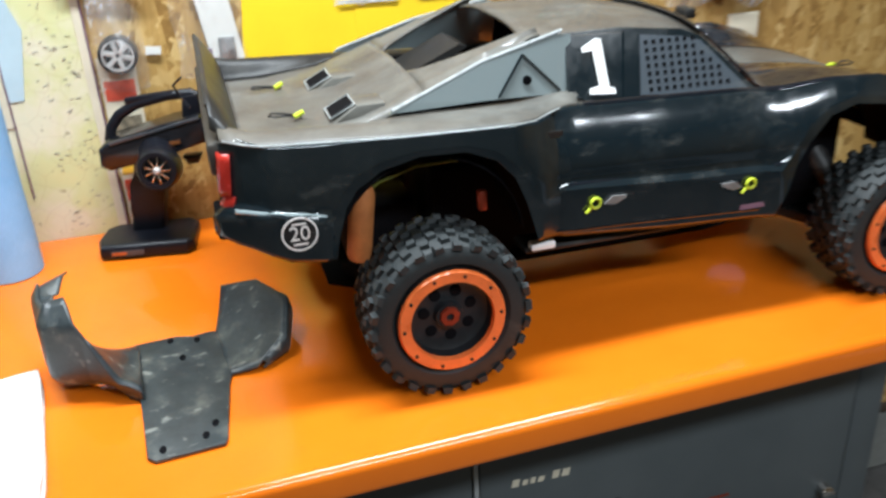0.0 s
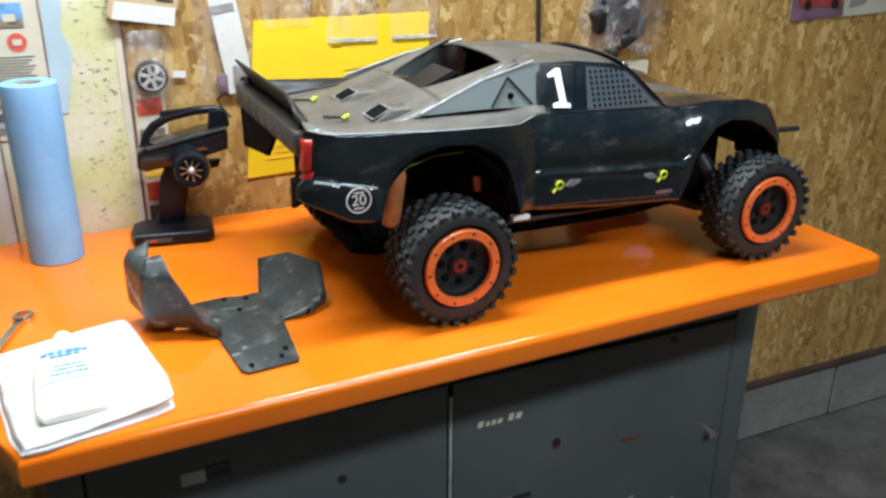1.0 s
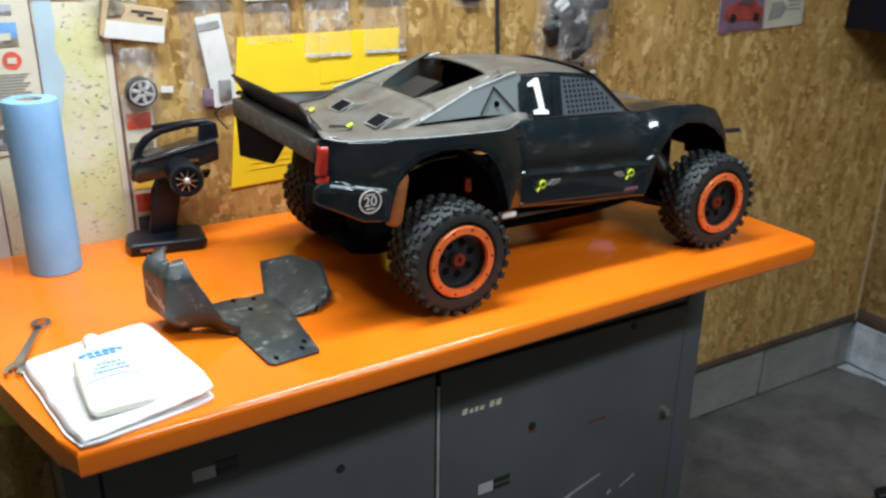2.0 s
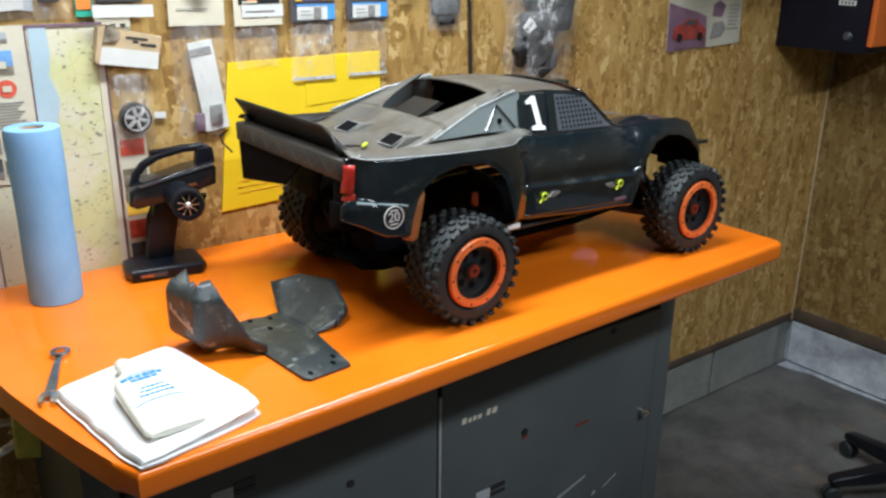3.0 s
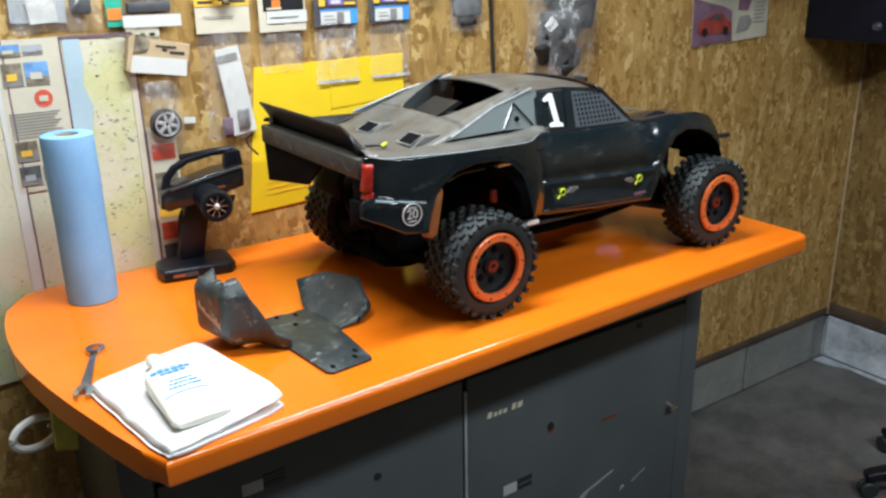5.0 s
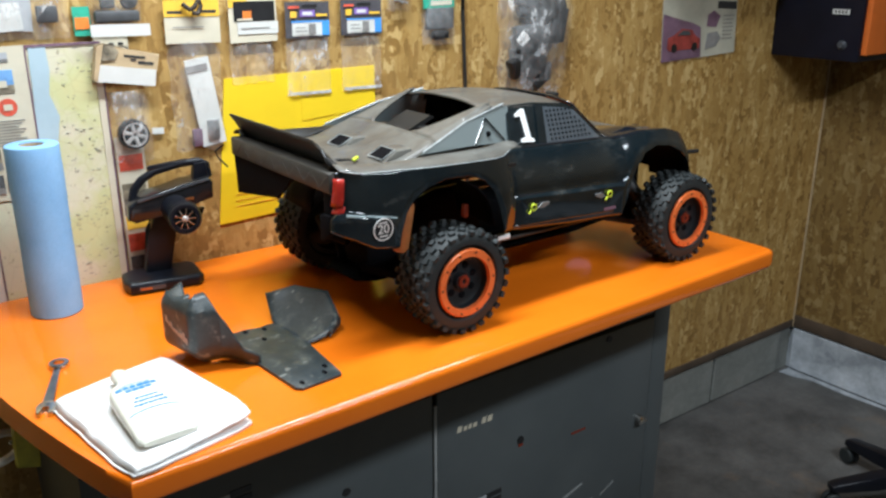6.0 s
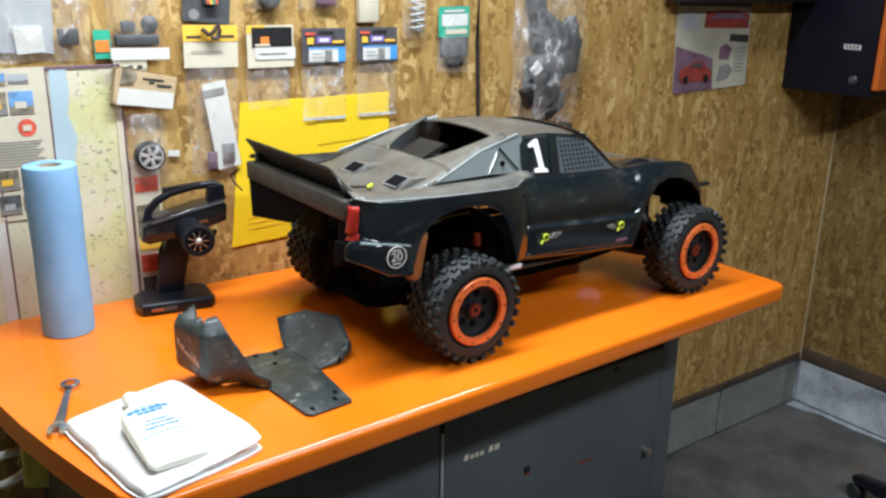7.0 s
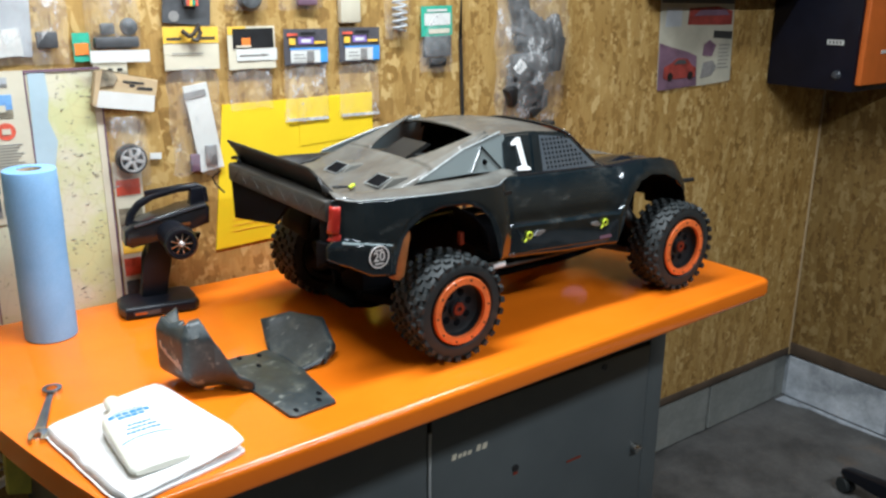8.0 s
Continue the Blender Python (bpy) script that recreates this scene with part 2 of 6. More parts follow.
GREY_PART = plain("grey_parts", (0.10, 0.105, 0.11), 0.4, 0.2, 0.5, 60)
ORANGE_PRINT = plain("orange_print", (0.75, 0.20, 0.03), 0.6)
CABLE = plain("black_cable_sheath", (0.012, 0.012, 0.012), 0.5)


def towel_blue():
    n = Nodes("blue_paper_towel", 0.9, colour=(0.22, 0.42, 0.68), spec=0.1)
    v = n.coords()
    f = n.noise(v, 12, 4)
    g = n.noise(v, 330, 3)
    c = n.ramp(f, [(0.3, (0.20, 0.40, 0.66)), (0.7, (0.26, 0.47, 0.73))])
    n.base(n.mix(0.3, c, n.ramp(g, [(0.3, (0.7, 0.7, 0.7)), (0.7, (1, 1, 1))]), "MULTIPLY"))
    n.bump(g, 0.5, 0.001)
    return n.m


TOWEL = towel_blue()


def cloth():
    n = Nodes("white_terry_cloth", 0.95, colour=(0.82, 0.81, 0.80), spec=0.1)
    v = n.coords()
    g = n.noise(v, 420, 4, 0.7)
    n.base(n.ramp(n.noise(v, 25, 5), [(0.3, (0.78, 0.77, 0.76)), (0.7, (0.85, 0.845, 0.84))]))
    n.bump(g, 0.5, 0.0015)
    return n.m


CLOTH = cloth()


def film():
    """Thin clear bag plastic: mostly see-through, with paler opaque streaks painted as crease glints."""
    n = Nodes("clear_bag_film", 0.14, colour=(0.80, 0.80, 0.80))
    v = n.coords((1, 1, 0.6), (0, 25, 0))
    f = n.noise(v, 26, 6, 0.7)
    r = n.ramp(f, [(0.42, (0.07, 0.07, 0.07)), (0.57, (0.16, 0.16, 0.16)), (0.67, (0.65, 0.65, 0.65))])
    n.link(r, n.p.inputs["Alpha"])
    n.bump(f, 0.9, 0.006)
    return n.m


FILM = film()


def map_print():
    """A printed road map: pale land, green patches, water at one side, thin roads."""
    n = Nodes("road_map_print", 0.55, colour=(0.7, 0.68, 0.5))
    v = n.coords()
    land = n.ramp(n.noise(v, 5, 6, 0.6), [(0.32, (0.56, 0.58, 0.43)), (0.47, (0.62, 0.58, 0.43)), (0.56, (0.55, 0.55, 0.29)), (0.68, (0.60, 0.54, 0.27)), (0.8, (0.58, 0.52, 0.38))])
    vor = n.add("ShaderNodeTexVoronoi", Scale=26.0)
    vor.feature = "DISTANCE_TO_EDGE"
    n.link(v, vor.inputs["Vector"])
    roads = n.ramp(vor.outputs["Distance"], [(0.0, (0.45, 0.25, 0.2)), (0.035, (1, 1, 1))])
    c = n.mix(0.13, land, roads, "MULTIPLY")
    towns = n.noise(v, 55, 2)
    c = n.mix(n.ramp(towns, [(0.68, (0, 0, 0)), (0.72, (0.6, 0.6, 0.6))]), c, (0.20, 0.17, 0.10))
    n.base(c)
    n.rough(n.noise(v, 4), 0.4, 0.7)
    n.bump(n.noise(v, 6, 3), 0.3, 0.006)
    return n.m


MAP_M = map_print()
WATER_PRINT = plain("map_water_print", (0.40, 0.52, 0.58), 0.55, 0, 0.1, 8)

# ---- mesh helpers ----


def link_mesh(name, bm, material):
    me = bpy.data.meshes.new(name)
    bmesh.ops.recalc_face_normals(bm, faces=bm.faces)
    bm.to_mesh(me)
    bm.free()
    me.materials.append(material)
    return new(name, me)


def smooth(ob, angle=35):
    ob.data.shade_smooth()
    ob.data.set_sharp_from_angle(angle=radians(angle))
    return ob


def thing(name, base, label, category, group=""):
    ob = new(name)
    ob.empty_display_size = 0.02
    ob.matrix_basis = Matrix.Translation(base)
    return tagged(ob, label, category, group)


def part(name, bm, material, parent, label="", soft=True, thick=0.0, place=None):
    """One mesh under a thing or under a part; the bmesh is in world metres unless place is given."""
    ob = link_mesh(name, bm, material)
    ob.parent = parent
    if parent.parent is None and parent.type == "EMPTY":
        ob.matrix_parent_inverse = parent.matrix_basis.inverted()
    elif parent.parent is None:
        ob.matrix_parent_inverse = parent.matrix_basis.inverted()
    if place is not None:
        ob.matrix_basis = place
    if thick:
        s = ob.modifiers.new("thickness", "SOLIDIFY")
        s.thickness, s.offset = thick, 0
    if soft:
        smooth(ob)
    if label:
        tagged(ob, label)
    return ob


def solo(name, bm, material, label, category="", group="", kind="", soft=True):
    ob = link_mesh(name, bm, material)
    if soft:
        smooth(ob)
    return tagged(ob, label, category, group, kind)


def box(x0, y0, z0, x1, y1, z1, bevel=0.0, bm=None, segs=2):
    b = bmesh.new()
    bmesh.ops.create_cube(b, size=1)
    for v in b.verts:
        v.co = ((x0 + x1) / 2 + v.co.x * (x1 - x0), (y0 + y1) / 2 + v.co.y * (y1 - y0), (z0 + z1) / 2 + v.co.z * (z1 - z0))
    if bevel:
        bmesh.ops.bevel(b, geom=b.edges[:], offset=bevel, segments=segs, affect="EDGES", profile=0.5)
    return join(bm, b)


def join(a, b):
    if a is None:
        return b
    idx = {v: a.verts.new(v.co) for v in b.verts}
    for f in b.faces:
        a.faces.new([idx[v] for v in f.verts])
    b.free()
    return a


def moved(bm, m):
    bm.transform(m)
    return bm


def prism(pts, axis, lo, hi, bevel=0.0, bm=None, segs=2):
    """A flat outline (two coordinates a point) drawn out along one axis from lo to hi."""
    b = bmesh.new()

    def at(p, h):
        return {"x": (h, p[0], p[1]), "y": (p[0], h, p[1]), "z": (p[0], p[1], h)}[axis]

    low = [b.verts.new(at(p, lo)) for p in pts]
    top = [b.verts.new(at(p, hi)) for p in pts]
    b.faces.new(low)
    b.faces.new(top[::-1])
    for i in range(len(pts)):
        j = (i + 1) % len(pts)
        b.faces.new((low[i], top[i], top[j], low[j]))
    if bevel:
        rims = [e for e in b.edges if (e.verts[0] in low) == (e.verts[1] in low)]
        bmesh.ops.bevel(b, geom=rims, offset=bevel, segments=segs, affect="EDGES", profile=0.5)
    return join(bm, b)


def lathe(profile, segs=40, axis="z", m=None, bm=None, closed=False):
    """Turns (radius, height) points round an axis."""
    b = bmesh.new()
    rings = []
    for r, h in profile:
        ring = []
        for i in range(segs):
            a = 2 * math.pi * i / segs
            c, s = r * math.cos(a), r * math.sin(a)
            ring.append(b.verts.new({"z": (c, s, h), "y": (c, h, s), "x": (h, c, s)}[axis]))
        rings.append(ring)
    pairs = list(zip(rings, rings[1:]))
    if closed:
        pairs.append((rings[-1], rings[0]))
    for p, q in pairs:
        for i in range(segs):
            j = (i + 1) % segs
            b.faces.new((p[i], p[j], q[j], q[i]))
    if not closed:
        if profile[0][0] > 0:
            b.faces.new(rings[0][::-1])
        if profile[-1][0] > 0:
            b.faces.new(rings[-1])
    bmesh.ops.remove_doubles(b, verts=b.verts, dist=1e-6)
    if m is not None:
        b.transform(m)
    return join(bm, b)


def rod(p, q, r, segs=12, bm=None, r2=None):
    p, q = Vector(p), Vector(q)
    d = q - p
    m = Matrix.Translation(p) @ d.to_track_quat("Z", "Y").to_matrix().to_4x4()
    return lathe([(r, 0), (r if r2 is None else r2, d.length)], segs, "z", m, bm)


def tube(pts, r, segs=8, bm=None, closed=False):
    """A round tube along points."""
    b = bmesh.new()
    pts = [Vector(p) for p in pts]
    n = len(pts)
    rings = []
    for i, p in enumerate(pts):
        a = pts[(i - 1) % n] if closed or i else p
        c = pts[(i + 1) % n] if closed or i < n - 1 else p
        m = (c - a).to_track_quat("Z", "Y").to_matrix()
        rings.append([b.verts.new(p + m @ Vector((r * math.cos(t), r * math.sin(t), 0))) for t in [2 * math.pi * k / segs for k in range(segs)]])
    for p, q in list(zip(rings, rings[1:])) + ([(rings[-1], rings[0])] if closed else []):
        for i in range(segs):
            j = (i + 1) % segs
            b.faces.new((p[i], p[j], q[j], q[i]))
    if not closed:
        b.faces.new(rings[0][::-1])
        b.faces.new(rings[-1])
    return join(bm, b)


def sheet(fn, nu, nv, bm=None, keep=None):
    """A surface fn(u, v) with u and v from 0 to 1; keep(u, v) can leave cells out."""
    b = bmesh.new()
    g = [[b.verts.new(fn(i / nu, j / nv)) for j in range(nv + 1)] for i in range(nu + 1)]
    for i in range(nu):
        for j in range(nv):
            if keep is None or keep((i + 0.5) / nu, (j + 0.5) / nv):
                b.faces.new((g[i][j], g[i + 1][j], g[i + 1][j + 1], g[i][j + 1]))
    for v in [v for v in b.verts if not v.link_faces]:
        b.verts.remove(v)
    return join(bm, b)


def curve_at(pts, x):
    """Straight interpolation through (x, value) points."""
    if x <= pts[0][0]:
        return pts[0][1]
    for (a, p), (b, q) in zip(pts, pts[1:]):
        if x <= b:
            return p + (q - p) * (x - a) / (b - a)
    return pts[-1][1]


def letters(text, size, m, depth=0.0006, shear=0.0):
    """Built-in font turned to a mesh, laid on the x-y plane of m, centred."""
    c = bpy.data.curves.new("letters", "FONT")
    c.body, c.size, c.extrude, c.align_x, c.align_y, c.shear = text, size, depth, "CENTER", "CENTER", shear
    o = new("letters", c)
    dg = bpy.context.evaluated_depsgraph_get()
    me = bpy.data.meshes.new_from_object(o.evaluated_get(dg))
    bpy.data.objects.remove(o)
    b = bmesh.new()
    b.from_mesh(me)
    bpy.data.meshes.remove(me)
    b.transform(m)
    return b


# ---- the garage: floor, walls, ceiling ----
WALL_Y, WALL_X = 1.27, 2.29
LEFT_X, BACK_Y, TOP = -2.2, -3.0, 2.45
KERB = 0.176

solo("floor", box(LEFT_X - 0.1, BACK_Y - 0.1, -0.1, WALL_X + 0.1, WALL_Y + 0.1, 0.0), FLOOR_M, "stained grey concrete garage floor", kind="structure", soft=False)
wall_back = solo("wall_back", box(LEFT_X - 0.1, WALL_Y, KERB, WALL_X + 0.1, WALL_Y + 0.1, TOP), OSB_BACK, "strand board wall behind the bench", kind="structure", soft=False)
wall_side = solo("wall_side", box(WALL_X, BACK_Y, KERB, WALL_X + 0.1, WALL_Y, TOP), OSB_SIDE_DIM, "strand board side wall dimmed in its colour, with dark lower edge", kind="structure", soft=False)
# left wall, front wall and ceiling are unseen; their tone sets the fill
solo("wall_left", box(LEFT_X - 0.1, BACK_Y, 0, LEFT_X, WALL_Y, TOP), WALL_DIM, "unseen plain board wall that bounces fill light", kind="structure", soft=False)
solo("wall_front", box(LEFT_X - 0.1, BACK_Y - 0.1, 0, WALL_X + 0.1, BACK_Y, TOP), WALL_DIM, "unseen plain board wall that bounces fill light", kind="structure", soft=False)
solo("ceiling", box(LEFT_X - 0.1, BACK_Y - 0.1, TOP, WALL_X + 0.1, WALL_Y + 0.1, TOP + 0.1), CEIL_M, "unseen pale board ceiling that bounces fill light", kind="structure", soft=False)
# the vertical joint where the two boards meet in the corner
solo("trim", box(WALL_X - 0.006, WALL_Y - 0.006, KERB, WALL_X, WALL_Y, TOP, 0.0015), CARDBOARD, "pale edge of board in the corner", kind="structure")

# block courses under the boards
base_back = solo("block_base_back", box(LEFT_X, WALL_Y + 0.012, 0, WALL_X + 0.1, WALL_Y + 0.1, KERB), BLOCK_M, "mortar of the concrete block footing", kind="structure", soft=False)
base_side = solo("block_base_side", box(WALL_X + 0.012, BACK_Y, 0, WALL_X + 0.1, WALL_Y + 0.012, KERB), WHITEWASH, "mortar of the whitewashed block footing", kind="structure", soft=False)

# dark strips added in place of the boards' dirty, darker lower edge
DARK_STRIP = plain("dark_strip_brown", (0.075, 0.050, 0.032), 0.75, 0, 0.35, 9)
solo("trim_dark_strip_back", box(LEFT_X, WALL_Y - 0.004, KERB + 0.001, WALL_X - 0.004, WALL_Y + 0.02, KERB + 0.030, 0.003), DARK_STRIP, "dark strip added for the wall's dirty lower edge", kind="structure")
solo("trim_dark_strip_side", box(WALL_X - 0.004, BACK_Y, KERB + 0.001, WALL_X + 0.02, WALL_Y - 0.004, KERB + 0.050, 0.003), DARK_STRIP, "dark strip added for the wall's dirty lower edge", kind="structure")

# ---- the workbench ----
BZ = 0.93
OUTLINE = [(-0.348, 0.556), (1.000, 0.601), (1.014, 0.606), (1.020, 0.620), (1.020, WALL_Y - 0.004), (-0.362, WALL_Y - 0.004), (-0.388, 1.256), (-0.412, 1.228),
           (-0.428, 1.185), (-0.440, 1.125), (-0.446, 1.06), (-0.446, 0.99), (-0.439, 0.92), (-0.425, 0.84), (-0.407, 0.76), (-0.384, 0.67), (-0.364, 0.60)]
wt = thing("worktop", (0.3, 0.9, BZ - 0.046), "glossy orange laminate worktop with rounded edge and one curved end", "worktop")
part("surface", prism(OUTLINE, "z", BZ - 0.040, BZ, 0.010, segs=4), ORANGE, wt)
part("backing_board", prism([(0.30 + (x - 0.30) * 0.93, 0.92 + (y - 0.92) * 0.90) for x, y in OUTLINE], "z", BZ - 0.046, BZ - 0.0402), CARDBOARD, wt, "raw chipboard underside", soft=False)

CF = 0.865
bench = thing("steel_cabinet", (0.33, 1.06, 0), "dark grey painted steel cabinet with two doors under the worktop", "cabinet")
part("body", box(-0.352, CF + 0.004, 0.0, 1.012, WALL_Y - 0.006, BZ - 0.0462, 0.003), STEEL, bench)
part("corner_post", box(0.957, CF - 0.010, 0.0, 1.013, CF + 0.003, BZ - 0.047, 0.003), STEEL, bench)
part("corner_post", box(-0.353, CF - 0.010, 0.0, -0.302, CF + 0.003, BZ - 0.047, 0.003), STEEL, bench)
part("top_rail", box(-0.301, CF - 0.008, 0.712, 0.956, CF + 0.003, BZ - 0.047, 0.002), STEEL, bench)
part("seam_strip", box(0.303, CF - 0.016, 0.05, 0.310, CF - 0.008, 0.680, 0.001), STEEL_EDGE, bench, "pale edge with a highlight put into its colour strip")
for x0, x1 in ((-0.298, 0.301), (0.312, 0.953)):
    door = part("door", box(x0, CF - 0.014, 0.05, x1, CF + 0.003, 0.705, 0.004), STEEL, bench)
    if x0 > 0:
        lock = part("lock", rod((0.918, CF - 0.014, 0.443), (0.918, CF - 0.028, 0.443), 0.011, 16), CHROME, door, "small bright lock")
        part("lock_key", box(0.906, CF - 0.034, 0.440, 0.930, CF - 0.028, 0.447, 0.001), CHROME, door)
        # a short cream word painted along the door, as slanted strokes
        word = None
        for i, (w, h) in enumerate(((0.014, 0.013), (0.010, 0.009), (0.010, 0.010), (0.012, 0.009), (0.013, 0.014), (0.015, 0.013))):
            x = 0.360 + (0, 0.017, 0.029, 0.041, 0.064, 0.079)[i]
            z = 0.600
            word = prism([(x, z), (x + w * 0.8, z), (x + w, z + h), (x + w * 0.2, z + h)], "y", CF - 0.0150, CF - 0.0142, bm=word)
        part("lettering", word, PAPER_CREAM, door, "cream lettering", soft=False)
        part("sticker", box(0.403, CF - 0.0156, 0.396, 0.440, CF - 0.0142, 0.420, 0), HAZY, door, "white and black sticker", soft=False)
        part("sticker", box(0.441, CF - 0.0156, 0.411, 0.482, CF - 0.0142, 0.422, 0), CARD_BLACK, door, soft=False)
        part("sticker", box(0.441, CF - 0.0156, 0.396, 0.482, CF - 0.0142, 0.405, 0), CARD_BLACK, door, soft=False)
        part("hole", rod((0.534, CF - 0.0165, 0.522), (0.534, CF - 0.013, 0.522), 0.009, 12), CARD_BLACK, door)
        part("rust_mark", box(0.528, CF - 0.0156, 0.506, 0.541, CF - 0.0142, 0.513, 0), NUT, door, soft=False)
        part("red_mark", box(0.690, CF - 0.0152, 0.478, 0.735, CF - 0.0142, 0.483, 0), NUT, door, soft=False)
        part("hole", rod((0.796, CF - 0.0165, 0.690), (0.796, CF - 0.013, 0.690), 0.008, 12), CARD_BLACK, door)
        part("scratch", prism([(0.622, 0.280), (0.640, 0.286), (0.656, 0.303), (0.736, 0.329), (0.734, 0.333), (0.650, 0.309), (0.630, 0.300)], "y", CF - 0.0152, CF - 0.0142), STEEL_EDGE, door, "bare metal scratch", soft=False)
        part("scratch", prism([(0.760, 0.262), (0.776, 0.268), (0.772, 0.276), (0.762, 0.272)], "y", CF - 0.0152, CF - 0.0142), STEEL_EDGE, door, soft=False)
        part("scratch", prism([(0.80, 0.27), (0.845, 0.292), (0.844, 0.295), (0.80, 0.274)], "y", CF - 0.0152, CF - 0.0142), STEEL_EDGE, door, soft=False)
    else:
        part("sticker", box(-0.162, CF - 0.0156, 0.632, -0.124, CF - 0.0142, 0.655, 0), HAZY, door, "white and black sticker", soft=False)
        part("sticker", box(-0.123, CF - 0.0156, 0.648, -0.084, CF - 0.0142, 0.660, 0), CARD_BLACK, door, soft=False)
        part("sticker", box(-0.123, CF - 0.0156, 0.634, -0.084, CF - 0.0142, 0.644, 0), CARD_BLACK, door, soft=False)
        part("hole", rod((0.101, CF - 0.0165, 0.568), (0.101, CF - 0.013, 0.568), 0.008, 12), CARD_BLACK, door)
        part("chip", prism([(0.06, 0.385), (0.14, 0.392), (0.15, 0.405), (0.10, 0.402)], "y", CF - 0.0152, CF - 0.0142), STEEL_EDGE, door, "chipped paint", soft=False)

# ---- the radio-controlled truck ----
YC, YAW, NARROW = 0.887, 0.8, 0.916
truck = thing("model_truck", (0.42, YC, BZ), "large dusty black radio-controlled off-road truck on the orange worktop", "model truck")


def T(x, v, w):
    """Truck coordinates: along, across from the middle (near side negative), above the worktop."""
    far = max(0.0, x - 0.25)
    return raw(x + 0.04 * far, v, w - 0.016 * far)


TURNED = Matrix.Translation((0.23, 0.67, 0)) @ pose(0, 0, 0, 0, 0, YAW) @ Matrix.Translation((-0.23, -0.67, 0))
TRUCK = TURNED @ Matrix.Translation((0, YC, BZ)) @ Matrix.Diagonal((1, NARROW, 1, 1))


def raw(x, v, w):
    """The same without the fit of the shell's front end."""
    return tuple(TRUCK @ Vector((x, v, w)))


LOW = [(0.003, 0.203), (0.040, 0.188), (0.077, 0.170), (0.124, 0.163), (0.128, 0.184), (0.138, 0.216), (0.150, 0.233), (0.176, 0.249), (0.215, 0.258), (0.262, 0.256), (0.292, 0.243),
       (0.311, 0.222), (0.324, 0.190), (0.336, 0.146), (0.342, 0.146), (0.49, 0.133), (0.62, 0.128), (0.634, 0.155), (0.642, 0.186), (0.654, 0.214), (0.680, 0.240), (0.712, 0.250), (0.750, 0.246),
       (0.785, 0.230), (0.812, 0.205), (0.832, 0.186), (0.842, 0.184)]
HIGH = [(0.003, 0.288), (0.030, 0.294), (0.060, 0.286), (0.112, 0.283), (0.190, 0.279), (0.284, 0.276), (0.335, 0.275), (0.362, 0.277), (0.385, 0.279), (0.42, 0.277), (0.585, 0.273), (0.632, 0.269), (0.69, 0.277), (0.75, 0.276), (0.80, 0.262), (0.83, 0.243), (0.842, 0.225)]
WIDE = [(0.003, 0.192), (0.02, 0.204), (0.06, 0.214), (0.15, 0.216), (0.25, 0.217), (0.335, 0.216), (0.345, 0.215), (0.362, 0.203), (0.45, 0.201), (0.60, 0.203), (0.65, 0.211), (0.72, 0.214), (0.79, 0.211), (0.82, 0.200), (0.842, 0.180)]


def side_y(x, k):
    """Half width of the shell at x, k from 0 at the lower edge to 1 at the top edge."""
    flare = 0.012 * math.exp(-((x - 0.23) / 0.10) ** 2) + 0.012 * math.exp(-((x - 0.73) / 0.085) ** 2)
    lo, hi = curve_at(LOW, x), curve_at(HIGH, x)
    w = lo + (hi - lo) * k
    up = min(1, max(0, (w - 0.165) / (hi - 0.165)))
    tumble = 0.028 * max(0, up - 0.45) ** 1.5 / 0.41 * (0.30 + 0.70 * min(1, max(0, (x - 0.32) / 0.06)))
    ledge = min(1, max(0, (0.44 - k) / 0.035)) * 0.009 * min(1, max(0, (x - 0.35) / 0.02)) * min(1, max(0, (0.64 - x) / 0.02))
    rear = min(1, max(0, (0.2325 - 0.20 * (x - 0.02) - w) / 0.004)) * 0.006 * min(1, max(0, (0.124 - x) / 0.008))
    waist = ledge + rear
    tuck = -0.004 * max(0, 0.35 - k) ** 1.3 / 0.25 if 0.34 < x < 0.63 else -0.006 * max(0, 0.3 - k)
    return curve_at(WIDE, x) + flare * 0.5 - tumble + waist + tuck


XS = sorted({p[0] for p in LOW} | {p[0] for p in HIGH} | {0.010 + 0.0141 * i for i in range(59)})


def shell_side(sign):
    def fn(u, v):
        x = XS[round(u * (len(XS) - 1))]
        lo, hi = curve_at(LOW, x), curve_at(HIGH, x)
        w = lo + (hi - lo) * v
        tail = (0.011 + 0.011 * min(1, max(0, (w - 0.222) / 0.008))) * max(0, 1 - x / 0.10)
        return T(x + tail, sign * side_y(x, v), w)
    return sheet(fn, len(XS) - 1, 30, keep=lambda u, v: sign < 0 or XS[int(u * (len(XS) - 1))] > 0.135)


for sgn in (-1, 1):
    part("body_side", shell_side(sgn), BODY_SIDE, truck, thick=0.003, label="glossy black side panel, dust film tinted with a cool sheen")


def top_edge(x):
    return side_y(x, 1.0), curve_at(HIGH, x)


DECK = [(0.0, 0.272), (0.10, 0.271), (0.17, 0.279), (0.215, 0.294), (0.36, 0.350), (0.40, 0.352)]


# bed rails: the dusty ledges along the top of the rear sides
def rail(sign):
    def fn(u, v):
        x = 0.030 + 0.370 * u
        y, z = top_edge(x)
        y2 = 0.158 - 0.030 * max(0, (x - 0.2) / 0.2)
        bulge = 0.005 * math.sin(math.pi * v)
        drop = max(0, z + 0.004 - curve_at(DECK, x)) * min(1, max(0, (0.24 - x) / 0.03))
        inner = max(0, v - 0.6) / 0.4
        return T(x, sign * (y + (y2 - y) * v), z + bulge + 0.004 * v - drop * inner * inner * (3 - 2 * inner))
    return sheet(fn, 24, 12)


